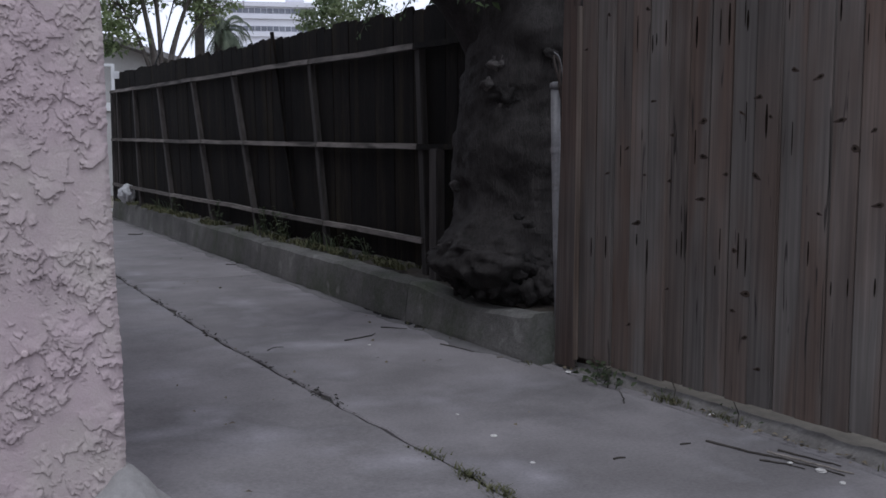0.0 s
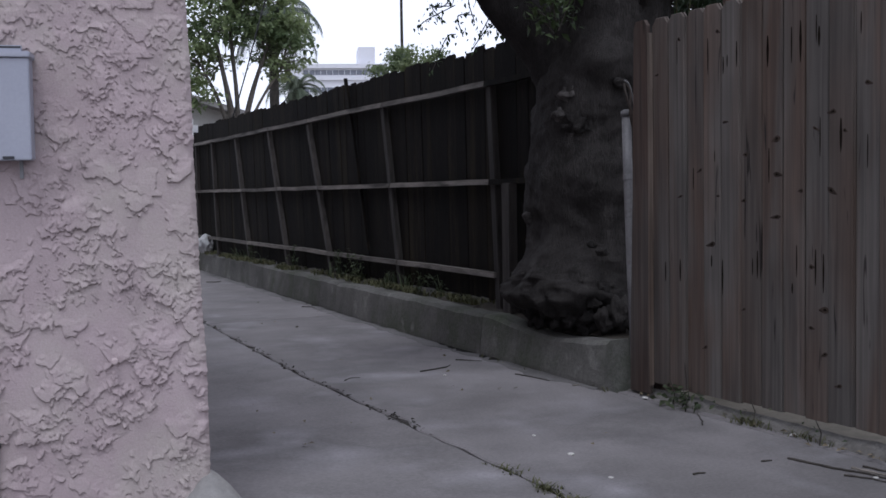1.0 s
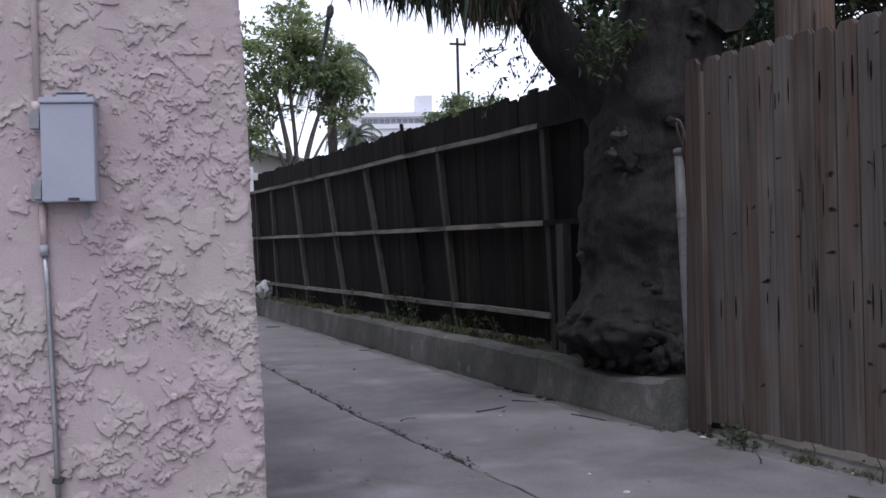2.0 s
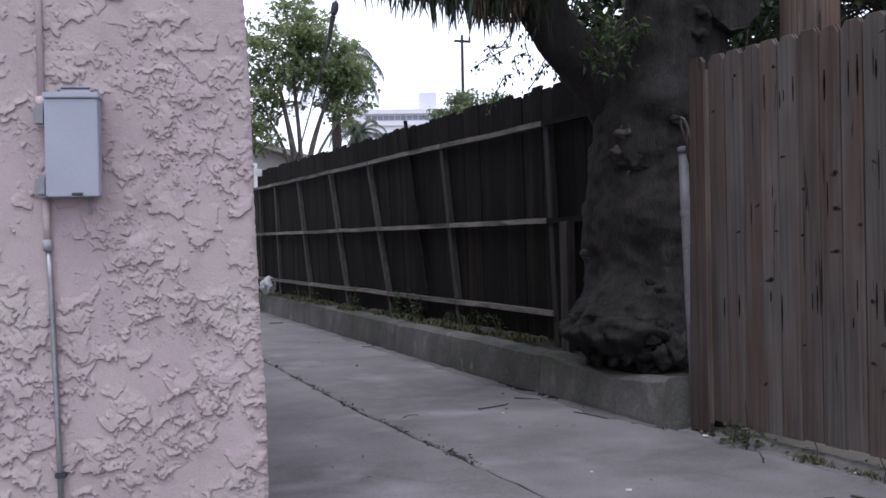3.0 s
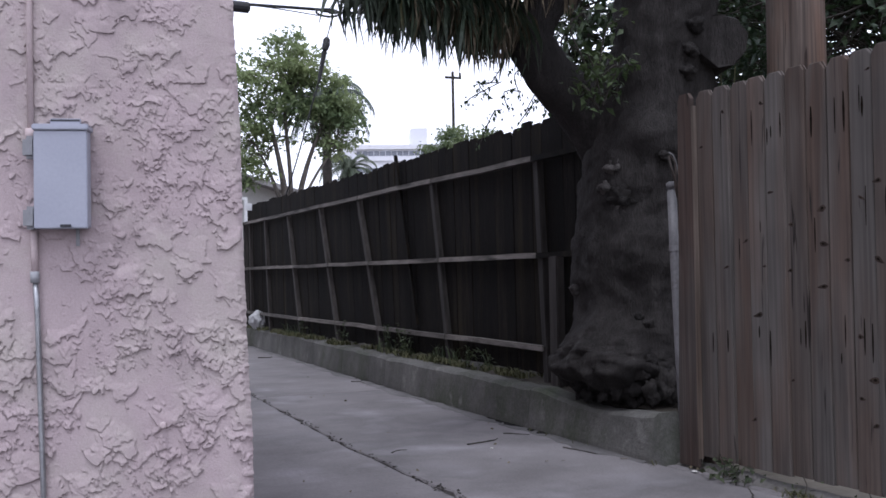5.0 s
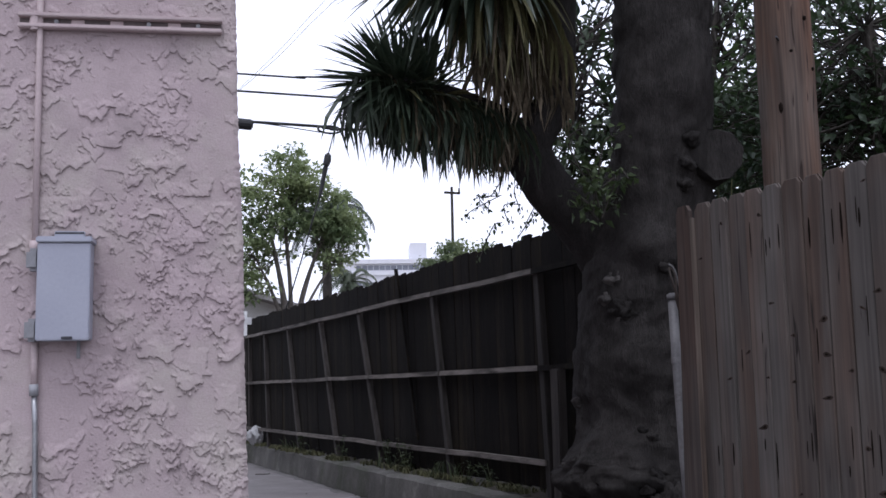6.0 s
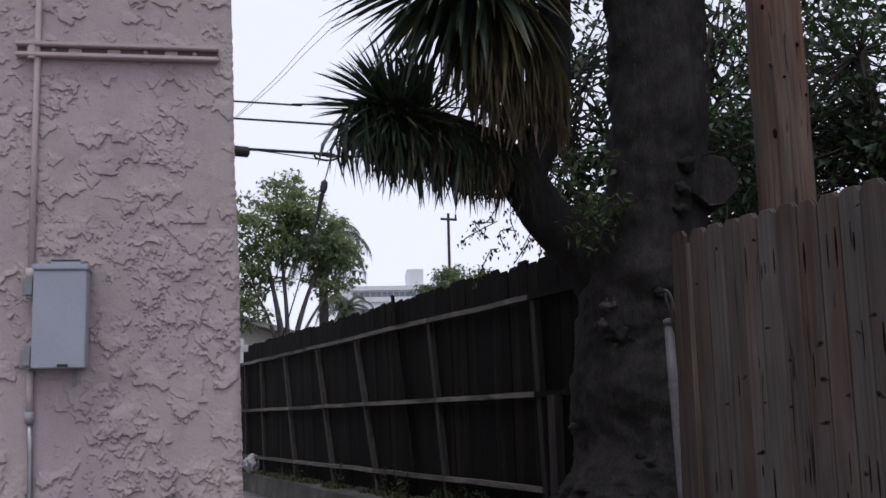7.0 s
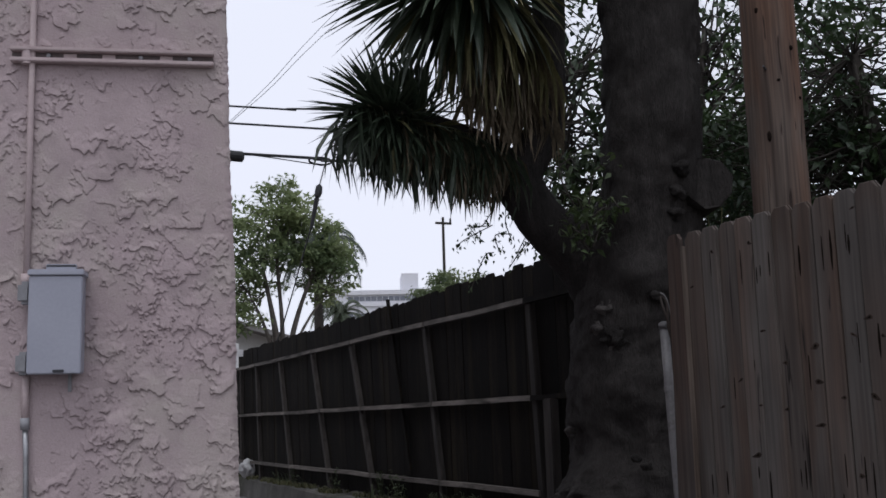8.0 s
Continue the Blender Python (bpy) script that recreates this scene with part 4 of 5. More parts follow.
def build_yucca():
    tree = thing("yucca_tree", (3.6, 5.3, 0.2), "old giant yucca with swollen grey trunk and spiky heads", "tree")
    base = Vector(tree.location)
    # trunk: swollen foot overhanging the kerb
    line = spline([(3.52, 5.36, 0.10, 0.40), (3.52, 5.37, 0.30, 0.47), (3.56, 5.38, 0.46, 0.475), (3.585, 5.39, 0.70, 0.435), (3.60, 5.38, 1.05, 0.435), (3.61, 5.355, 1.45, 0.415),
                   (3.60, 5.285, 1.85, 0.372), (3.60, 5.18, 2.25, 0.285), (3.60, 5.12, 2.75, 0.285), (3.60, 5.08, 3.4, 0.28), (3.55, 5.05, 4.3, 0.22)], 18)
    bm = tube([Vector(p[:3]) - base for p in line], [p[3] for p in line], 96, 0.11, 2.6)
    for v in bm.verts:
        w = v.co + base
        bump = 0.0
        for c, r, a in (((3.33, 5.64, 0.92), 0.07, 0.05), ((3.28, 5.15, 1.45), 0.15, 0.05), ((3.30, 5.15, 1.25), 0.10, 0.04), ((3.32, 5.10, 1.05), 0.12, 0.04),
                        ((3.36, 5.02, 1.75), 0.09, 0.06), ((3.2, 5.6, 0.36), 0.2, 0.06), ((3.2, 5.25, 0.34), 0.18, 0.06), ((3.25, 4.98, 0.34), 0.16, 0.07)):
            d = (w - Vector(c)).length
            bump += a * math.exp(-(d / r) ** 2)
        out = Vector((w.x - 3.6, w.y - 5.3, 0)).normalized()
        low = max(0, 0.5 - w.z)
        low += 0.25 * math.exp(-((w.z - 0.45) / 0.12) ** 2)
        rough = 0.035 * noise.fractal(w * 9, 0.7, 2, 4) * (0.35 + 2.0 * low) + 0.006 * noise.fractal(Vector((w.x * 26, w.y * 26, w.z * 15)), 0.6, 2, 4) * (1 + 7 * low) + 0.02 * noise.noise(Vector((w.x * 6, w.y * 6, w.z * 1.3)))
        if w.z < 0.62:
            rough += 0.020 * noise.fractal(w * 17, 0.75, 2, 4) * min(1, (0.62 - w.z) * 6)
        v.co += out * (bump + rough)
        turn = math.atan2(out.y, out.x)
        brow = 0.43 + 0.10 * noise.fractal((turn * 2.6, 0.7, 0), 0.8, 2, 4)
        if w.z < brow:
            v.co -= out * min(0.26, (brow - w.z) * (1.6 + 1.2 * noise.noise((turn * 4, 3.0, w.z * 5))))
    part("trunk", bm, M_BARK, tree, "swollen burled grey trunk", smooth=True)
    # limb that leans out over the drive, and its stems
    limbs = [([(3.50, 5.40, 1.55, 0.20), (3.28, 5.45, 1.88, 0.165), (3.05, 5.50, 2.13, 0.145), (2.92, 5.52, 2.36, 0.135), (3.04, 5.45, 2.62, 0.112), (3.09, 5.42, 2.95, 0.10), (3.11, 5.40, 3.7, 0.095)], 20),
             ([(2.92, 5.50, 2.36, 0.11), (2.72, 5.50, 2.52, 0.09), (2.50, 5.50, 2.60, 0.08), (2.02, 5.46, 2.69, 0.060)], 14),
             ([(3.02, 5.33, 3.05, 0.085), (2.80, 5.32, 3.28, 0.08), (2.42, 5.34, 3.46, 0.07)], 14)]
    for pts, seg in limbs:
        ln = spline(pts, 6)
        part("limb", tube([Vector(p[:3]) - base for p in ln], [p[3] for p in ln], seg, 0.10, 5, seed=7), M_BARK, tree, smooth=True)
    # sawn stub
    bm = tube([Vector(p) - base for p in ((3.74, 5.20, 2.14), (3.80, 5.03, 2.23), (3.805, 4.90, 2.27), (3.798, 4.888, 2.27))], [0.16, 0.170, 0.176, 0.160], 9, 0.30, 4, seed=3)
    part("sawn_stub", bm, M_BARK, tree, "broad sawn-off limb stub")
    rng = random.Random(5)
    for c, r, name in (((3.29, 5.20, 1.56), 0.07, "burl"), ((3.255, 5.24, 1.46), 0.06, "burl"), ((3.32, 5.18, 1.34), 0.05, "burl"), ((3.26, 5.61, 0.88), 0.055, "burl"), ((3.31, 5.17, 1.40), 0.085, "root"), ((3.345, 5.13, 1.17), 0.05, "ridge"), ((3.36, 5.10, 1.08), 0.04, "ridge"), ((3.46, 4.99, 1.78), 0.05, "root"),
                       ((3.48, 5.0, 1.62), 0.045, "root"), ((3.60, 4.86, 2.33), 0.06, "root"), ((3.58, 4.88, 2.20), 0.055, "root"), ((3.57, 4.90, 2.08), 0.05, "root"), ((3.16, 5.46, 0.56), 0.05, "burl"), ((3.40, 5.05, 0.53), 0.05, "burl"),
                       ((3.24, 5.70, 0.38), 0.09, "root"), ((3.20, 5.50, 0.34), 0.06, "root"), ((3.18, 5.62, 0.50), 0.06, "burl"), ((3.21, 5.30, 0.46), 0.035, "burl"), ((3.25, 5.12, 0.44), 0.05, "root"), ((3.29, 4.99, 0.42), 0.05, "root"), ((3.28, 5.04, 0.34), 0.06, "root"), ((3.32, 4.95, 0.50), 0.04, "root"), ((3.39, 4.90, 0.36), 0.075, "ridge"), ((3.31, 4.93, 0.33), 0.05, "ridge"), ((3.42, 4.84, 0.34), 0.05, "ridge"), ((3.33, 4.97, 0.70), 0.035, "root"), ((3.30, 5.02, 0.74), 0.03, "root")):
        c = (c[0] - 0.042, c[1] - 0.064, c[2]) if 0.6 < c[2] < 1.7 else c
        bm = bmesh.new()
        bmesh.ops.create_icosphere(bm, subdivisions=3, radius=r * 0.8)
        for v in bm.verts:
            w = v.co + Vector(c)
            v.co *= 1 + 0.7 * noise.fractal(w * 26, 0.8, 2, 3)
            v.co.z *= 1.5 if name == "ridge" else 0.85
            v.co += Vector(c) - base
        name = "root" if name == "ridge" else name
        part(name, bm, M_BURL if name == "burl" else M_BARK, tree, "pale knobbly burl" if name == "burl" else "gnarled root knob", smooth=True)

    for k in range(34):
        turn = math.radians(rng.uniform(150, 285))
        c = Vector((3.55 + 0.37 * math.cos(turn), 5.36 + 0.37 * math.sin(turn), rng.uniform(0.26, 0.46)))
        bm = bmesh.new()
        bmesh.ops.create_icosphere(bm, subdivisions=3, radius=rng.uniform(0.03, 0.062))
        for v in bm.verts:
            v.co *= 1 + 0.7 * noise.fractal((v.co + c) * 24, 0.8, 2, 3)
            v.co += c - base
        part("root", bm, M_BARK, tree, "gnarled root knob", smooth=True)

    green = [yucca_leaf("leaf", M_YUCCA, 0.50, 0.034, s, i) for i, s in enumerate((0.05, 0.12, 0.22))]
    old = [yucca_leaf("leaf", M_YUCCA_OLD, 0.52, 0.030, s, i) for i, s in enumerate((0.2, 0.35))]
    dead = [yucca_leaf("dead_leaf", M_DEAD, 0.50, 0.034, s, i) for i, s in enumerate((0.05, 0.15))]

    def head(tip, axis, count, old_share, size=1.0, reach=1.95):
        tip, axis = Vector(tip), Vector(axis).normalized()
        bm = bmesh.new()
        tube([tip - axis * 0.30 - base, tip - axis * 0.1 - base, tip - base], [0.075, 0.07, 0.02], 12, 0.2, 9, bm=bm)
        crown = part("crown", bm, M_DEAD, tree, "spiky rosette of stiff leaves", smooth=True)
        a = axis.orthogonal().normalized()
        b = axis.cross(a)
        for i in range(count):
            f = (i + 0.5) / count
            polar = 0.12 + (reach - 0.12) * f ** 0.72
            spin = i * 2.39996 + rng.uniform(-0.2, 0.2)
            ring = a * math.cos(spin) + b * math.sin(spin)
            d = axis * math.cos(polar) + ring * math.sin(polar)
            d.z -= 0.25 * f
            d += Vector((rng.uniform(-0.09, 0.09), rng.uniform(-0.09, 0.09), rng.uniform(-0.09, 0.09)))
            foot = tip - axis * (0.02 + 0.24 * f) + ring * (0.03 + 0.03 * f) - base
            pick = rng.choice(old) if rng.random() < old_share * f * 2 and f > 0.45 else rng.choice(green)
            shared("leaf", pick, crown, aim(foot, d, rng.uniform(-0.5, 0.5), size * rng.uniform(0.85, 1.12) * (1 - 0.30 * max(0, f - 0.35))))
        return crown

    def skirt(start, end, count, length, spread, material, label):
        """Old leaves that hang down along a stem, joined."""
        start, end = Vector(start), Vector(end)
        verts, faces = [], []
        for i in range(count):
            f = rng.random()
            c = start.lerp(end, f)
            ang = rng.uniform(0, 2 * math.pi)
            foot = c + Vector((math.cos(ang), math.sin(ang), 0)) * 0.07
            d = Vector((math.cos(ang) * spread * rng.random(), math.sin(ang) * spread * rng.random(), -1)).normalized()
            side = d.cross(Vector((math.cos(ang + 1), math.sin(ang + 1), 0.2))).normalized()
            L, w = length * rng.uniform(0.65, 1.2), 0.034 * rng.uniform(0.6, 1.1)
            curl = Vector((rng.uniform(-0.06, 0.06), rng.uniform(-0.06, 0.06), 0))
            k = len(verts)
            for q in (0.0, 0.3, 0.65, 1.0):
                p = foot + d * L * q + curl * q * q + Vector((math.cos(ang), math.sin(ang), 0)) * (0.10 * spread * math.sin(q * math.pi))
                ww = w * (0.6 + q * 0.8) * (1 - q ** 3) + 0.001
                verts += [p - side * ww / 2 - base, p + side * ww / 2 - base]
            faces += [(k + 2 * j, k + 2 * j + 1, k + 2 * j + 3, k + 2 * j + 2) for j in range(3)]
        return pydata("dead_leaves", verts, faces, material, tree, label, kind="stuff")

    head((1.95, 5.44, 2.70), (-0.90, -0.25, 0.30), 200, 0.16, 0.78, 1.75)
    head((2.18, 5.44, 2.74), (-0.55, -0.35, 0.62), 130, 0.25, 0.72, 1.7)
    head((2.42, 5.22, 3.50), (-0.80, -0.28, 0.16), 260, 0.36, 1.62, 2.3)
    head((2.34, 5.24, 3.46), (-0.78, -0.20, -0.42), 90, 0.15, 1.62, 1.15)
    head((2.66, 5.22, 3.74), (-0.15, -0.3, 0.95), 90, 0.45, 1.25, 2.3)
    skirt((1.90, 5.45, 2.70), (2.75, 5.49, 2.56), 430, 0.42, 0.55, M_YUCCA, "hanging dull leaves under the head")
    skirt((2.15, 5.47, 2.68), (2.84, 5.49, 2.48), 320, 0.34, 0.45, M_DEAD, "hanging dry leaves")
    skirt((2.66, 5.42, 2.98), (2.96, 5.40, 2.80), 170, 0.40, 0.5, M_DEAD, "dry leaves matted on the stem")
    skirt((2.62, 5.30, 3.36), (2.92, 5.32, 3.14), 200, 0.62, 0.42, M_DEAD, "long dry leaves hanging from the upper head")
    skirt((2.50, 5.28, 3.42), (2.86, 5.28, 3.22), 130, 0.60, 0.55, M_YUCCA_OLD, "yellowing leaves hanging from the upper head")


# ---- other plants ----
def build_vines():
    vine = thing("ivy_vine", (3.15, 5.25, 1.9), "green ivy shoots climbing at the yucca's fork", "vine")
    base = Vector(vine.location)
    rng = np.random.default_rng(4)
    spots = []
    for k in range(7):
        p0 = np.array((3.10 + rng.normal(0, 0.05), 5.08 + rng.normal(0, 0.06), 1.96 + rng.normal(0, 0.05)))
        p1 = p0 + np.array((rng.uniform(-0.16, 0.06), rng.uniform(-0.12, 0.06), rng.uniform(0.08, 0.56)))
        p2 = p1 + np.array((rng.uniform(-0.15, 0.12), rng.uniform(-0.1, 0.1), rng.uniform(-0.10, 0.12)))
        ln = spline([p0, p1, p2], 8)
        part("shoot", tube([Vector(p) - base for p in ln], [0.005] * len(ln), 5), M_TWIG, vine)
        for p in ln:
            spots += [p + rng.normal(0, 0.034, 3) for _ in range(2)]
    v, f = leaf_cloud(rng, np.array(spots) - np.array(base), 0.062, 0.3)
    pydata("leaves", v, f, M_IVY, vine, "glossy green leaves", kind="stuff")
    spray = thing("hanging_twigs", (2.9, 5.55, 2.15), "thin dark leafy twigs hanging beside the limb", "twig")
    base = Vector(spray.location)
    spots = []
    for k in range(9):
        p0 = np.array((2.98 + rng.uniform(-0.22, 0.2), 5.62 + rng.uniform(0, 0.15), 2.15 + rng.uniform(-0.2, 0.15)))
        p1 = p0 + np.array((rng.uniform(-0.18, 0.0), rng.uniform(-0.05, 0.1), rng.uniform(-0.12, 0.06)))
        p2 = p1 + np.array((rng.uniform(-0.14, 0.12), rng.uniform(-0.05, 0.05), rng.uniform(-0.22, 0.0)))
        ln = spline([p0, p1, p2], 7)
        part("twig", tube([Vector(p) - base for p in ln], [0.0035] * len(ln), 5), M_TWIG, spray)
        for p in ln[4:]:
            spots += [p + rng.normal(0, 0.02, 3) for _ in range(2)]
    v, f = leaf_cloud(rng, np.array(spots) - np.array(base), 0.034, 0.9)
    pydata("leaves", v, f, M_LEAF_DARK, spray, kind="stuff")


def build_stalks():
    stalks = thing("dry_stalks", (4.05, 5.30, 0.3), "thin tan dry stalks standing behind the fence", "plant")
    rng = random.Random(8)
    for k in range(11):
        x, y = rng.uniform(-0.22, 0.22), rng.uniform(-0.15, 0.15)
        h = rng.uniform(1.75, 2.35)
        bend = rng.uniform(-0.22, 0.16)
        ln = spline([(x, y, -0.3), (x + bend * 0.2, y, h * 0.5), (x + bend, y + bend * 0.3, h)], 6)
        part("stalk", tube(ln, [0.007 * (1 - 0.5 * i / len(ln)) for i in range(len(ln))], 6), M_DRYGRASS, stalks)
    plate = thing("notice_plate", (3.40, 15.02, 1.92), "small white metal plate on the fence end post", "sign")
    part("plate", box(-0.055, 0.055, -0.004, 0.0, 0, 0.10, 0.001), M_WHITE, plate)
    part("bracket", box(0.0, 0.065, 0.0005, 0.03, 0.02, 0.07), M_BOXDARK, plate)


def crown_tree(name, at, label, stems, blobs, leaf, per, material, bark, seed, group="", twigs=0.0, droop=0.45):
    """A tree: stems of (points with radius), and leaf clumps scattered over the blobs (centre, radii)."""
    tree = thing(name, at, label, "tree", group)
    base = Vector(at)
    rng = np.random.default_rng(seed)
    for pts in stems:
        ln = spline(pts, 6)
        part("stem", tube([Vector(p[:3]) - base for p in ln], [p[3] for p in ln], 10, 0.12, 4), bark, tree, smooth=True)
    spots, wood_verts, wood_faces = [], [], []
    joints = np.array([p[:3] for pts in stems for p in spline(pts, 5)[4:]])
    for c, r, n in blobs:
        for _ in range(n):
            d = rng.normal(size=3)
            d /= np.linalg.norm(d)
            q = np.array(c) + d * np.array(r) * rng.uniform(0.35, 1.0) ** 0.6
            size = rng.uniform(0.5, 1.5)
            if twigs and rng.random() < 0.8:
                near = joints[np.argsort(np.linalg.norm(joints - q, axis=1))[rng.integers(0, 5)]]
                near = q + (near - q) * min(1.0, 1.1 / np.linalg.norm(near - q))
                bend = (near + q) / 2 + rng.normal(0, 0.10, 3)
                tw = tube([near, bend, q], [twigs, twigs * 0.7, twigs * 0.35], 4, caps=False)
                k = len(wood_verts)
                tw.verts.index_update()
                wood_verts += [np.array(v.co) - np.array(base) for v in tw.verts]
                wood_faces += [[k + v.index for v in f.verts] for f in tw.faces]
                tw.free()
            spots += [q + np.clip(rng.normal(0, 1, 3), -1.5, 1.5) * np.array((0.9, 0.9, 0.40)) * leaf * 1.45 * size for _ in range(int(per * size))]
    v, f = leaf_cloud(rng, np.array(spots) - np.array(base), leaf, droop, 1.1)
    pydata("crown", v, f, material, tree, "leafy crown with gaps", kind="stuff")
    if twigs:
        pydata("twig_tangle", wood_verts, wood_faces, bark, tree, "tangle of thin dark twigs", kind="stuff")
    return tree


def build_trees():
    crown_tree("leafy_tree", (4.55, 16.9, 0), "bright green young tree with pale forked stems", [
        [(4.55, 16.9, 0, 0.070), (4.50, 16.9, 1.6, 0.063), (4.40, 16.9, 2.5, 0.049), (4.15, 16.8, 3.6, 0.021)],
        [(4.58, 16.9, 0, 0.070), (4.62, 16.9, 1.8, 0.056), (4.75, 16.9, 2.6, 0.042), (5.05, 16.8, 3.5, 0.021)],
        [(4.55, 16.9, 1.5, 0.049), (4.52, 16.9, 2.6, 0.035), (4.45, 16.9, 3.6, 0.028), (4.5, 16.8, 4.4, 0.014)],
        [(4.45, 16.9, 1.9, 0.035), (4.20, 16.9, 2.6, 0.028), (3.95, 16.9, 3.1, 0.014)],
        [(4.66, 16.9, 2.1, 0.028), (5.0, 16.9, 2.7, 0.021), (5.3, 16.9, 3.1, 0.010)]],
        [((4.45, 16.8, 4.45), (0.55, 0.6, 0.45), 22), ((4.05, 16.8, 3.85), (0.5, 0.6, 0.5), 26), ((4.95, 16.8, 3.95), (0.62, 0.6, 0.45), 32), ((5.25, 16.8, 3.3), (0.42, 0.6, 0.42), 17),
         ((3.85, 16.8, 3.0), (0.38, 0.5, 0.5), 14), ((4.6, 16.9, 3.45), (0.6, 0.6, 0.35), 5), ((3.7, 16.8, 2.65), (0.3, 0.4, 0.3), 8)],
        0.108, 68, M_LEAF, M_STEM, 2, "", 0.012, 0.12)
    crown_tree("shade_tree", (5.6, 8.2, 0), "dense dark evergreen tree behind the fence", [
        [(5.6, 8.2, 0, 0.16), (5.55, 8.2, 2.0, 0.12), (5.2, 8.1, 3.4, 0.05)], [(5.6, 8.2, 1.6, 0.10), (6.1, 8.1, 3.0, 0.06), (6.3, 8.0, 4.6, 0.03)],
        [(5.55, 8.2, 1.9, 0.07), (5.0, 8.3, 2.9, 0.04), (4.75, 8.3, 4.0, 0.02)]],
        [((5.0, 8.2, 3.6), (0.6, 0.8, 1.3), 175), ((5.0, 8.2, 2.9), (0.5, 0.6, 0.5), 50), ((6.2, 8.0, 4.0), (0.9, 0.9, 1.5), 165), ((5.5, 8.3, 2.6), (0.9, 0.7, 0.7), 110), ((6.8, 7.6, 2.9), (0.9, 0.9, 0.9), 120), ((7.6, 7.2, 3.7), (1.0, 0.9, 1.0), 60)],
        0.098, 10, M_LEAF_DARK, M_TWIG, 5, "evergreen trees", 0.013)
    crown_tree("shade_tree", (6.4, 5.9, 0), "dense dark evergreen tree behind the fence", [
        [(6.4, 5.9, 0, 0.15), (6.3, 5.9, 2.0, 0.11), (6.0, 5.9, 3.6, 0.05)], [(6.35, 5.9, 1.8, 0.08), (6.7, 5.5, 3.0, 0.05), (6.8, 5.2, 4.2, 0.02)]],
        [((5.9, 6.2, 2.6), (0.7, 0.8, 0.8), 170), ((6.2, 5.8, 3.5), (0.9, 0.9, 0.9), 145), ((6.6, 5.0, 2.7), (0.8, 0.8, 0.9), 230), ((5.6, 6.3, 4.0), (0.6, 0.7, 0.8), 36), ((6.3, 4.2, 2.9), (0.7, 0.6, 0.7), 120), ((7.6, 5.4, 2.8), (0.8, 1.0, 0.8), 130), ((4.95, 6.3, 2.75), (0.45, 0.5, 0.7), 110)],
        0.092, 13, M_LEAF_DARK, M_TWIG, 6, "evergreen trees", 0.010)
    crown_tree("garden_shrub", (9.7, 22, 0), "round green garden shrub showing over the fence", [
        [(9.6, 22, 0, 0.10), (9.5, 22, 2.2, 0.07), (9.4, 22, 3.6, 0.02)], [(9.7, 22, 0, 0.08), (10.1, 22, 2.4, 0.05), (10.3, 22, 3.8, 0.02)]],
        [((9.45, 21.9, 3.65), (0.65, 0.6, 0.5), 70), ((9.6, 21.9, 4.0), (0.35, 0.3, 0.3), 22), ((10.25, 21.6, 3.75), (0.5, 0.5, 0.4), 40)], 0.095, 34, M_LEAF, M_STEM, 8)


def build_palms():
    palm = thing("palm_tree", (7.50, 24.7, 0), "tall feather palm half hidden behind the leafy tree", "tree")
    rng = random.Random(9)
    part("trunk", tube([(0, 0, 0), (0.02, 0, 2), (0, 0, 5.1)], [0.15, 0.12, 0.10], 14, 0.12, 5), M_TWIG, palm, smooth=True)

    def frond(parent, foot, az, el, length, material=M_YUCCA):
        verts, faces = [], []
        d = Vector((math.cos(az) * math.cos(el), math.sin(az) * math.cos(el), math.sin(el)))
        side = d.cross(Vector((0, 0, 1))).normalized()
        p = Vector(foot)
        n = 24
        for i in range(n):
            f = i / (n - 1)
            d = (d + Vector((0, 0, -0.11 * (0.4 + f)))).normalized()
            q = p + d * (length / n)
            for sgn in (-1, 1):
                tip = q + side * sgn * length * 0.20 * (1 - 0.5 * f) + Vector((0, 0, -0.10 * length * (0.4 + f))) + d * length * 0.10
                k = len(verts)
                verts += [p, q, tip]
                faces.append((k, k + 1, k + 2))
            p = q
        return pydata("frond", verts, faces, material, parent)

    for i in range(44):
        frond(palm, (0, 0, 5.2), i * 2.4, rng.uniform(-0.2, 1.1), rng.uniform(1.2, 1.5))
    small = thing("palm_tree", (9.93, 30.4, 0), "palm paled grey-green for haze, with fine fronds above the fence line", "tree")
    part("trunk", tube([(0, 0, 0), (0, 0, 4.0)], [0.3, 0.24], 12, 0.1, 5), M_TWIG, small, smooth=True)
    for i in range(54):
        frond(small, (0, 0, 4.1), i * 2.4, rng.uniform(-0.5, 1.4), rng.uniform(0.85, 1.25), M_HAZED_PALM)


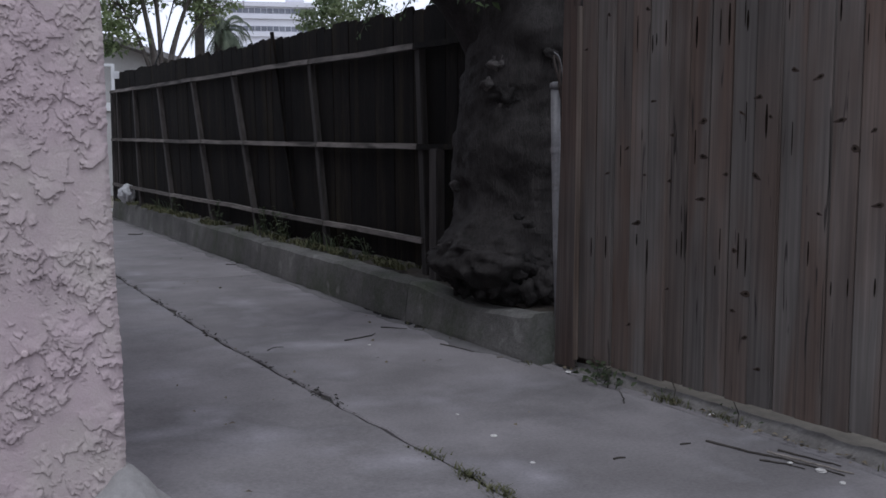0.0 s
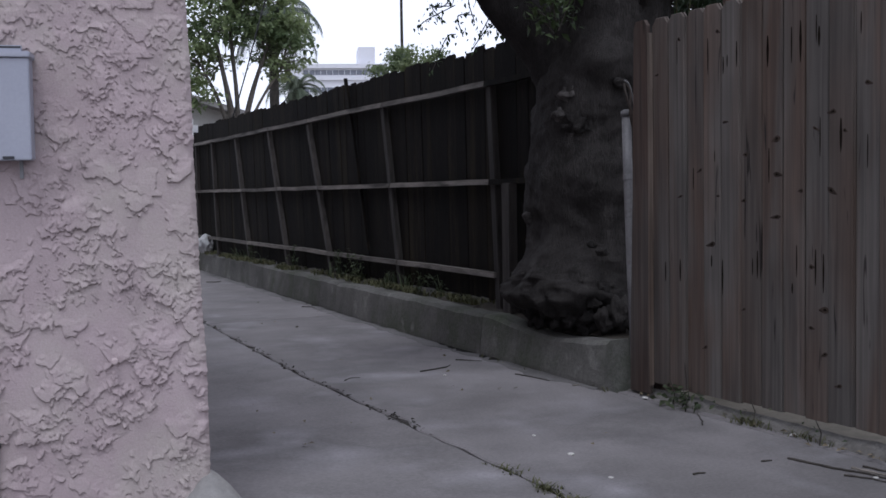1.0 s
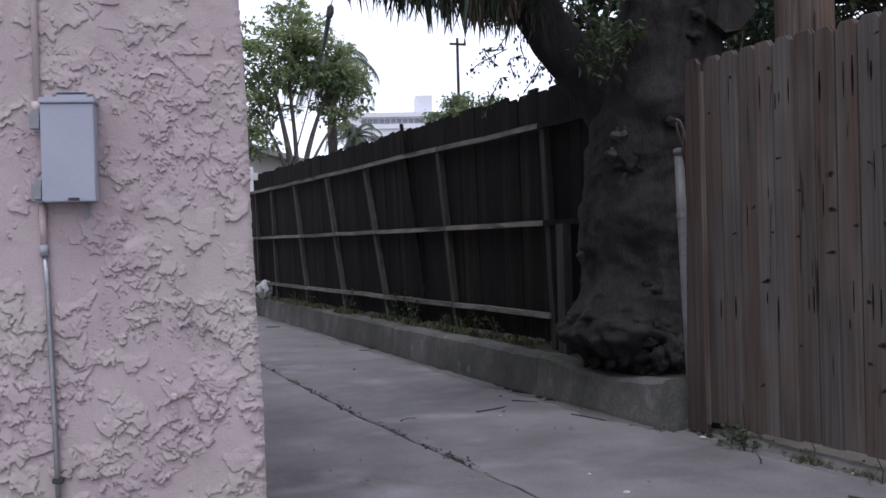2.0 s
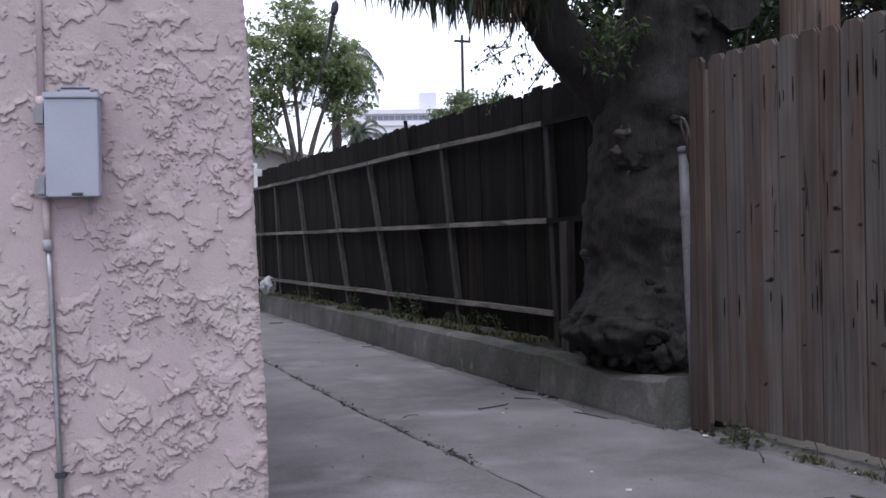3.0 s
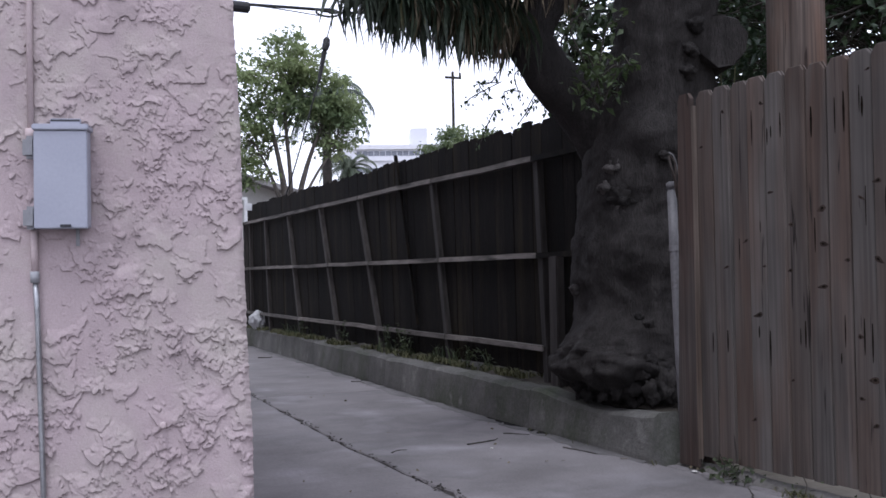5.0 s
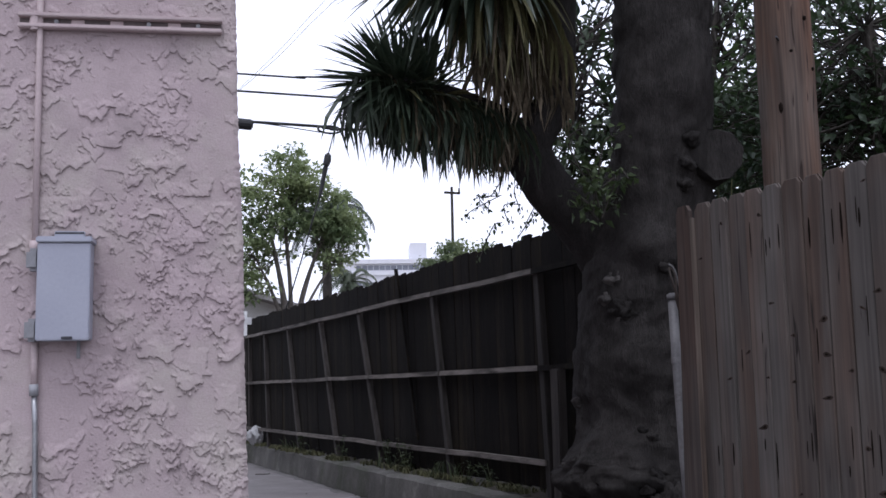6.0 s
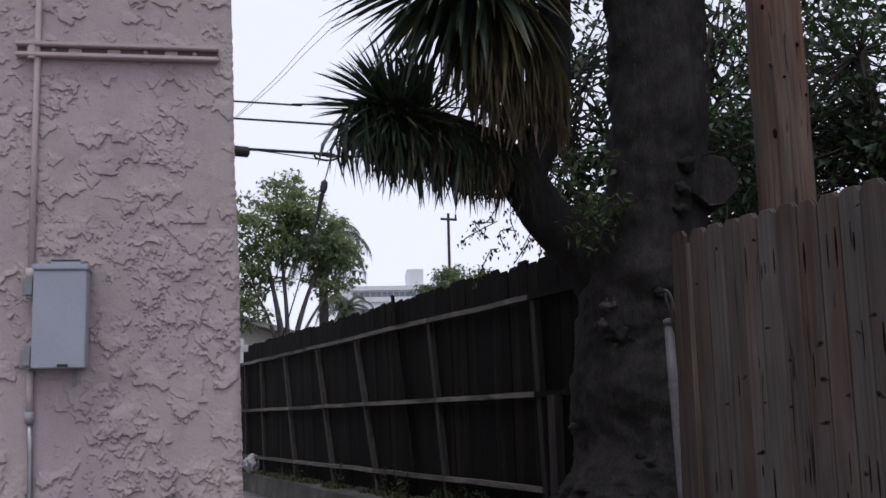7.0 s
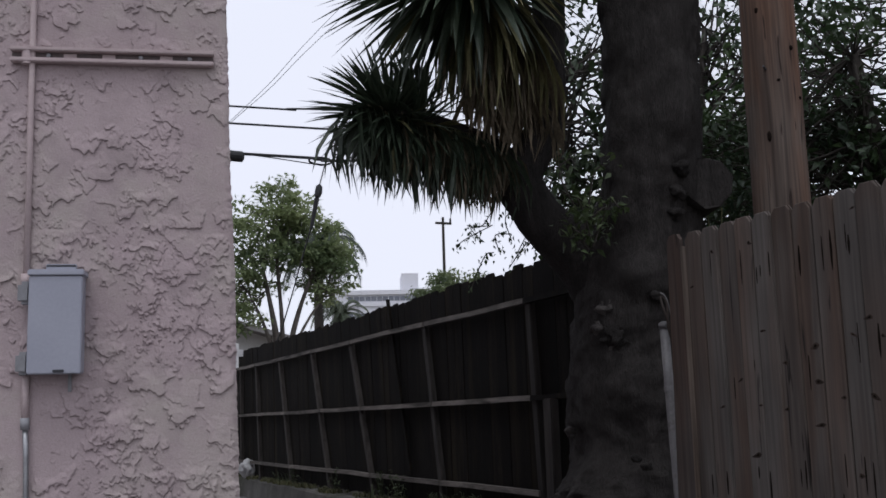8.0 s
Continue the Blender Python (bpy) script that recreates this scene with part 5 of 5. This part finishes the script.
# ---- poles and cables ----
def build_poles():
    pole = thing("utility_pole", (4.17, 4.72, 0), "reddish-brown wooden utility pole behind the fence", "utility pole")
    line = [(0, 0, z) for z in np.linspace(0, 8, 30)]
    part("shaft", tube(line, [0.168 - 0.004 * p[2] for p in line], 28, 0.03, 3), M_POLE, pole, smooth=True)
    rng = random.Random(2)
    for k in range(8):
        a, z = math.radians(rng.uniform(150, 300)), rng.uniform(1.9, 3.4)
        r = 0.168 - 0.004 * z
        bm = bmesh.new()
        bmesh.ops.create_icosphere(bm, subdivisions=1, radius=rng.uniform(0.007, 0.016))
        bm.transform(Matrix.Translation((r * math.cos(a), r * math.sin(a), z)) @ Matrix.Diagonal((1, 1, rng.uniform(0.6, 2.6), 1)))
        part("knot", bm, M_KNOT, pole)
    part("spike", tube([(-0.12, -0.09, 2.88), (-0.17, -0.13, 2.885)], [0.008, 0.006], 6), M_BOXDARK, pole)
    far = thing("utility_pole", (23.75, 54.2, 0), "distant thin utility pole with a short cross-arm", "utility pole")
    part("shaft", tube([(0, 0, 0), (0, 0, 12.1)], [0.11, 0.075], 10), M_TWIG, far)
    part("cross_arm", box(-0.45, 0.5, -0.06, 0.06, 11.7, 11.82), M_TWIG, far)
    part("insulator", tube([(0.45, 0, 11.8), (0.45, 0, 12.05)], [0.06, 0.05], 8), M_TWIG, far)


REACH = 1.22


def cable(label, points, radius, steps=10, name="overhead_cable"):
    ln = spline([(x * REACH, y * REACH, 1 + (z - 1) * REACH) for x, y, z in points], steps)
    ob = part(name, tube(ln, [radius * REACH] * len(ln), 6), M_WIRE)
    return tagged(ob, label, "cable")


def build_cables():
    cable("black overhead cable crossing above the fence", [(-6.0, 12.4, 4.5), (2.41, 11.24, 4.40), (3.34, 11.0, 4.38), (8, 9.9, 4.4)], 0.011)
    cable("black overhead cable crossing above the fence", [(-6.0, 12.4, 4.35), (2.43, 11.28, 4.22), (3.30, 11.07, 4.18), (8, 9.9, 3.955)], 0.012)
    cable("thick black service cable with a splice sleeve", [(-6.0, 12.4, 4.05), (2.67, 11.32, 3.90), (3.38, 11.14, 3.85), (3.9, 11.0, 3.84), (8, 9.9, 3.95)], 0.017)
    cable("thin slack line under the service cable", [(2.6, 11.34, 3.90), (2.9, 11.25, 3.86), (3.3, 11.15, 3.80), (3.44, 11.13, 3.78)], 0.006)
    cable("thin drop line slanting up from the bracket", [(2.46, 11.27, 4.23), (2.85, 11.05, 4.60), (3.23, 10.83, 5.02), (4.2, 10.3, 6.0)], 0.0030)
    cable("thin drop line slanting up from the bracket", [(2.43, 11.28, 4.22), (2.85, 11.05, 4.66), (3.23, 10.83, 5.12), (4.2, 10.3, 6.2)], 0.0028)
    sleeve = thing("splice_sleeve", (2.52 * REACH, 11.36 * REACH, 1 + 2.885 * REACH), "black cable splice sleeve on the service cable", "cable fitting")
    part("sleeve", tube([(-0.20, 0.03, 0.004), (-0.18, 0.03, 0.004), (0.1, -0.01, -0.015), (0.12, -0.01, -0.015)], [0.04, 0.075, 0.075, 0.04], 12), M_WIRE, sleeve)
    loop = [(3.44 + 0.13 * math.cos(a) - 0.02, 11.13, 3.83 + 0.04 * math.sin(a)) for a in np.linspace(0, 2 * math.pi, 14)]
    cable("loop of slack black cable", loop, 0.012, 3)
    cable("thin wire holding the strain insulator", [(3.47, 11.13, 3.80), (3.45, 11.17, 3.68), (3.43, 11.2, 3.58)], 0.006, 4)
    strain = thing("strain_insulator", (3.42 * REACH, 11.21 * REACH, 1 + 2.5 * REACH), "black strain insulator on the drop cable", "cable fitting")
    part("insulator", tube([(0.013, -0.014, 0.105), (0.01, 0, 0.075), (0.0, 0, 0.0), (-0.02, 0, -0.07), (-0.025, 0, -0.09)], [0.012, 0.045, 0.052, 0.042, 0.014], 10), M_WIRE, strain)
    part("sleeve", tube([(-0.025, 0, -0.09), (-0.097, 0.034, -0.50)], [0.036, 0.022], 8), M_WIRE, strain)
    cable("black drop cable falling behind the fence", [(3.34, 11.24, 3.1), (3.26, 11.35, 2.75), (3.17, 11.46, 2.35), (3.10, 11.55, 2.05), (3.02, 11.68, 1.6), (2.99, 11.74, 0.17)], 0.008)


# ---- far end of the drive and the distance ----
def build_far():
    gate = thing("metal_gate", (3.01, 15.75, 0), "white framed gate with grey boards at the drive's end", "gate")
    for a, b in (((0.50, 0.545), (0.05, 2.16)), ((-0.7, -0.66), (0.05, 2.16))):
        part("gate_post", box(a[0], a[1], -0.02, 0.02, *b, 0.004), M_WHITE, gate)
    part("top_rail", box(-0.66, 0.50, -0.02, 0.02, 2.12, 2.16, 0.004), M_WHITE, gate)
    part("bottom_rail", box(-0.66, 0.50, -0.02, 0.02, 0.08, 0.12, 0.004), M_WHITE, gate)
    for k in range(7):
        part("board", box(-0.655 + k * 0.154, -0.51 + k * 0.154, 0.021, 0.04, 0.1, 2.0), M_GATE, gate)
    bag = thing("plastic_bag", (3.44, 14.6, 0.265), "crumpled white plastic bag lying on the kerb end", "bag")
    bm = bmesh.new()
    bmesh.ops.create_icosphere(bm, subdivisions=4, radius=0.125)
    for v in bm.verts:
        v.co *= 1 + 0.35 * noise.fractal(v.co * 9, 0.7, 2, 4)
        v.co.z = max(v.co.z + 0.12, 0)
    part("body", bm, M_BAG, bag, smooth=True)
    house = thing("house", (4.8, 23, 0), "pale grey single-storey house with low shingle roof", "house")
    bm = bmesh.new()
    gable = [(-4.5, -0.02), (2.2, -0.02), (2.2, 2.29), (-1.1, 3.19), (-4.5, 2.29)]
    rows = [[bm.verts.new((x, y, z)) for x, z in gable] for y in (-1.5, 4.0)]
    for k in range(5):
        bm.faces.new((rows[0][k], rows[0][(k + 1) % 5], rows[1][(k + 1) % 5], rows[1][k]))
    bm.faces.new(rows[0]), bm.faces.new(rows[1])
    part("wall", bm, M_GREYPAINT, house)
    bm = bmesh.new()
    prof = [(-4.9, 2.30), (-1.1, 3.30), (2.6, 2.30), (2.6, 2.20), (-1.1, 3.18), (-4.9, 2.20)]
    rows = [[bm.verts.new((x, y, z)) for x, z in prof] for y in (-1.9, 4.4)]
    for k in range(6):
        bm.faces.new((rows[0][k], rows[0][(k + 1) % 6], rows[1][(k + 1) % 6], rows[1][k]))
    bm.faces.new(rows[0]), bm.faces.new(rows[1])
    part("roof", bm, M_ROOF, house)
    part("fascia", box(-4.5, 2.3, -1.56, -1.502, 1.62, 1.78), M_WHITE, house, "white band on the wall")
    tower = thing("office_building", (41, 113, 0), "distant white office building with dark window bands", "building")
    tower.rotation_euler = (0, 0, radians(-19))
    part("wall", box(-3.4, 6.1, 0, 8, 0, 15.0), M_TOWER, tower)
    part("wall", box(-4.9, -3.4, 0.5, 6, 0, 15.9), M_TOWER, tower)
    part("stair_tower", box(3.0, 4.9, 1, 6, 15.0, 17.4), M_TOWER, tower)
    part("parapet", box(-3.4, 6.2, -0.25, 0, 14.9, 15.4), M_TOWER, tower)
    for z in (5.6, 7.8, 10.0, 12.2, 14.1):
        part("ledge", box(-3.4, 6.15, -0.18, 0, z - 0.5, z - 0.08), M_TOWER, tower)
        for k in range(7):
            win = part("window", box(-3.1 + k * 1.30, -1.86 + k * 1.30, -0.06, 0.02, z + 0.1, z + 0.62), M_GLASS, tower)
            part("mullion", box(-2.5 + k * 1.30, -2.45 + k * 1.30, -0.10, -0.055, z + 0.1, z + 0.62), M_TOWER, win)


def tuft(rng, spots, height, lean=0.5, width=0.006):
    verts, faces = [], []
    for p in spots:
        for _ in range(rng.randint(4, 8)):
            a, h = rng.uniform(0, 6.28), height * rng.uniform(0.4, 1.2)
            q = Vector(p) + Vector((rng.gauss(0, 0.018), rng.gauss(0, 0.018), 0))
            d = Vector((math.cos(a), math.sin(a), 0))
            s = Vector((-d.y, d.x, 0)) * width
            k = len(verts)
            verts += [q - s, q + s, q + d * h * lean * 0.4 + s * 0.7 + Vector((0, 0, h * 0.6)), q + d * h * lean * 0.4 - s * 0.7 + Vector((0, 0, h * 0.6)), q + d * h * lean + Vector((0, 0, h * 0.85))]
            faces += [(k, k + 1, k + 2, k + 3), (k + 3, k + 2, k + 4)]
    return verts, faces


def build_weeds():
    rng = random.Random(21)
    nrng = np.random.default_rng(21)
    spots = [(FENCE_X(y) - 0.06 + rng.gauss(0, 0.05), y, 0.27) for y in [rng.uniform(6.2, 15.1) for _ in range(520)] if noise.noise((y * 1.7, 4, 0)) + 0.5 * noise.noise((y * 6, 1, 0)) > -0.12]
    v, f = tuft(rng, spots, 0.055, 0.9)
    tagged(pydata("grass", v, f, M_DRYGRASS), "dry yellow-green grass along the dark fence", "grass", kind="stuff")
    spots = [(FENCE_X(y) - 0.05 + rng.gauss(0, 0.04), y, 0.28) for y in [rng.gauss(c, 0.35) for c in (7.7, 8.3, 9.3, 12.6) for _ in range(5)]]
    v, f = tuft(rng, spots, 0.15, 0.6)
    tagged(pydata("tall_grass", v, f, M_WEED), "taller green weeds against the dark fence", "grass", kind="stuff")
    spots = [(3.228 + rng.gauss(0, 0.012), y, 0.0) for y in [rng.choice((3.74, 3.58, 3.36, 3.34, 2.5, 1.9)) + rng.gauss(0, 0.05) for _ in range(42)]] + [(3.12 + rng.gauss(0, 0.012), y, 0.0) for y in [rng.gauss(c, 0.16) for c in (4.8, 5.62) for _ in range(4)]]
    v, f = tuft(rng, spots, 0.04, 1.1, 0.0026)
    tagged(pydata("grass", v, f, M_DRYGRASS), "sparse dry grass under the redwood fence", "grass", kind="stuff")
    spots = [(CRACK(y) + rng.gauss(0, 0.012), y, -0.015) for y in [rng.choice((3.51, 3.24, 3.24, 3.06, 3.02)) + rng.gauss(0, 0.04) for _ in range(60)]]
    v, f = tuft(rng, spots, 0.035, 1.0, 0.004)
    tagged(pydata("grass", v, f, M_DRYGRASS), "low weeds growing in the driveway joint", "grass", kind="stuff")
    for at, n, size in (((3.212, 4.20, 0.01), 34, 0.050), ((3.165, 4.05, 0), 40, 0.042), ((3.225, 3.66, 0.01), 14, 0.028), ((3.19, 3.24, 0.0), 14, 0.024)):
        weed = thing("weed", at, "small leafy green weed at the fence foot", "plant", "weeds at the fence foot")
        pts = np.stack([nrng.normal(0, 0.05, n), nrng.normal(0, 0.06, n), np.abs(nrng.normal(0, 0.045, n)) + 0.005], 1)
        lv, lf = leaf_cloud(nrng, pts, size, 0.0)
        pydata("leaves", lv, lf, M_WEED, weed, kind="stuff")
        part("stem", tube([(0, 0, -0.01), (0.01, 0, 0.05), (0.0, 0.02, 0.10)], [0.004, 0.003, 0.002], 5), M_TWIG, weed)


def build_creepers():
    """Sparse weeds that climb the dark fence from the soil bank."""
    rng = np.random.default_rng(44)
    for y, high, n in ((7.15, 0.22, 60), (7.55, 0.18, 60), (8.9, 0.26, 80), (9.35, 0.26, 60), (10.7, 0.24, 50), (12.3, 0.22, 50)):
        weed = thing("climbing_weed", (FENCE_X(y) - 0.075, y, 0.27), "straggly dull green weed climbing the dark fence", "plant", "weeds on the dark fence")
        pts = []
        for k in range(4):
            lean, top = rng.normal(0, 0.10), high * rng.uniform(0.5, 1.0)
            ln = spline([(0, rng.normal(0, 0.05), -0.03), (0.008, lean * 0.4, top * 0.5), (0.004, lean, top)], 5)
            part("stem", tube(ln, [0.0025] * len(ln), 5), M_WEED, weed)
            pts += [q + rng.normal(0, 1, 3) * np.array((0.010, 0.03, 0.03)) for q in ln[2:] for _ in range(max(1, n // 40))]
        v, f = leaf_cloud(rng, np.array(pts), 0.042, 0.2)
        pydata("leaves", v, f, M_WEED, weed, kind="stuff")


def twig_on_ground(points, r, label="dry dark twig lying on the concrete"):
    ln = [p + np.array((0.008 * noise.noise((p[1] * 31, p[0] * 17, 1)), 0.008 * noise.noise((p[0] * 29, p[1] * 13, 5)), 0)) for p in spline([(x, y, 0.004) for x, y in points], 8)]
    r *= 0.65
    ob = part("twig", tube(ln, [r * (1 - 0.5 * i / len(ln)) for i in range(len(ln))], 6, 0.3, 40), M_STEM if "pale" in label else M_TWIG)
    tagged(ob, label, "twig", "twigs on the drive")


def build_litter():
    twig_on_ground([(2.55, 5.68), (2.73, 5.74), (2.80, 5.80)], 0.006)
    twig_on_ground([(2.92, 5.96), (2.98, 5.90), (3.03, 5.83)], 0.005)
    twig_on_ground([(3.06, 4.86), (3.10, 4.85), (3.17, 4.80)], 0.007, "pale dry twig at the kerb foot")
    twig_on_ground([(2.98, 5.32), (3.01, 5.18), (3.03, 5.04)], 0.006)
    twig_on_ground([(2.93, 3.14), (2.968, 2.949), (3.003, 2.861), (3.026, 2.76), (3.05, 2.58)], 0.0085)
    twig_on_ground([(3.028, 2.92), (3.05, 2.80), (3.07, 2.70), (3.09, 2.58)], 0.010, "pale dry twig beside a dark one on the concrete")
    twig_on_ground([(3.078, 2.912), (3.10, 2.80), (3.13, 2.66)], 0.007)
    twig_on_ground([(2.93, 2.86), (2.97, 2.78), (2.99, 2.70)], 0.006)
    twig_on_ground([(3.03, 3.76), (3.10, 3.86), (3.17, 3.97)], 0.005)
    twig_on_ground([(2.81, 3.148), (2.83, 3.15), (2.855, 3.143)], 0.006)
    twig_on_ground([(2.47, 3.127), (2.49, 3.13), (2.52, 3.125)], 0.007)
    twig_on_ground([(3.10, 9.52), (3.16, 9.45), (3.17, 9.34)], 0.008)
    twig_on_ground([(3.02, 12.9), (3.14, 12.85), (3.2, 12.95)], 0.012)
    twig_on_ground([(2.06, 5.62), (2.12, 5.68), (2.17, 5.67)], 0.004)
    rng = random.Random(31)
    for x, y, s in ((2.29, 3.95, 0.008), (2.25, 3.60, 0.013), (2.19, 3.24, 0.010), (3.02, 2.66, 0.018), (2.98, 2.53, 0.012), (3.00, 2.78, 0.010), (3.18, 4.38, 0.014), (3.19, 4.25, 0.016), (3.225, 3.42, 0.015), (3.215, 3.22, 0.010), (2.62, 5.5, 0.010)):
        bm = bmesh.new()
        bmesh.ops.create_icosphere(bm, subdivisions=2, radius=s)
        for v in bm.verts:
            v.co *= 1 + 0.5 * noise.noise(v.co * 60 + Vector((x * 9, y * 9, 0)))
            v.co = Vector((v.co.x + x, v.co.y + y, v.co.z * 0.35 + s * 0.3))
        tagged(part("litter_scrap", bm, M_LITTER), "small pale scrap lying on the concrete", "litter", "scraps on the drive")
    n = np.random.default_rng(12)
    at = n.choice((4.4, 4.55, 4.7, 5.2, 5.6, 5.95, 6.4, 6.9, 7.6, 8.4, 9.1), 260) + n.normal(0, 0.13, 260)
    pts = np.stack([[CRACK(q) + 0.016 * w for q, w in zip(at, n.normal(0, 1, 260))], at, np.full(260, 0.003)], 1)
    v, f = leaf_cloud(n, pts, 0.022, 0.0, 0.3)
    tagged(pydata("joint_debris", v, f, M_TWIG), "dark dry debris caught in the driveway joint", "debris", kind="stuff")
    pts = np.stack([np.concatenate([n.normal(3.21, 0.03, 80), n.uniform(1.0, 3.1, 40)]), np.concatenate([n.uniform(1.5, 4.5, 80), n.uniform(3, 12, 40)]), np.full(120, 0.012)], 1)
    v, f = leaf_cloud(n, pts, 0.030, 0.0, 0.15)
    tagged(pydata("fallen_leaves", v, f, M_DEAD), "small dry fallen leaves on the drive", "leaves", kind="stuff")


build_far()
build_poles()
build_cables()
build_trees()
build_palms()
build_yucca()
build_vines()
build_stalks()
build_gate_pipe()
build_weeds()
build_creepers()
build_litter()
build_near_fence()
build_dark_fence()
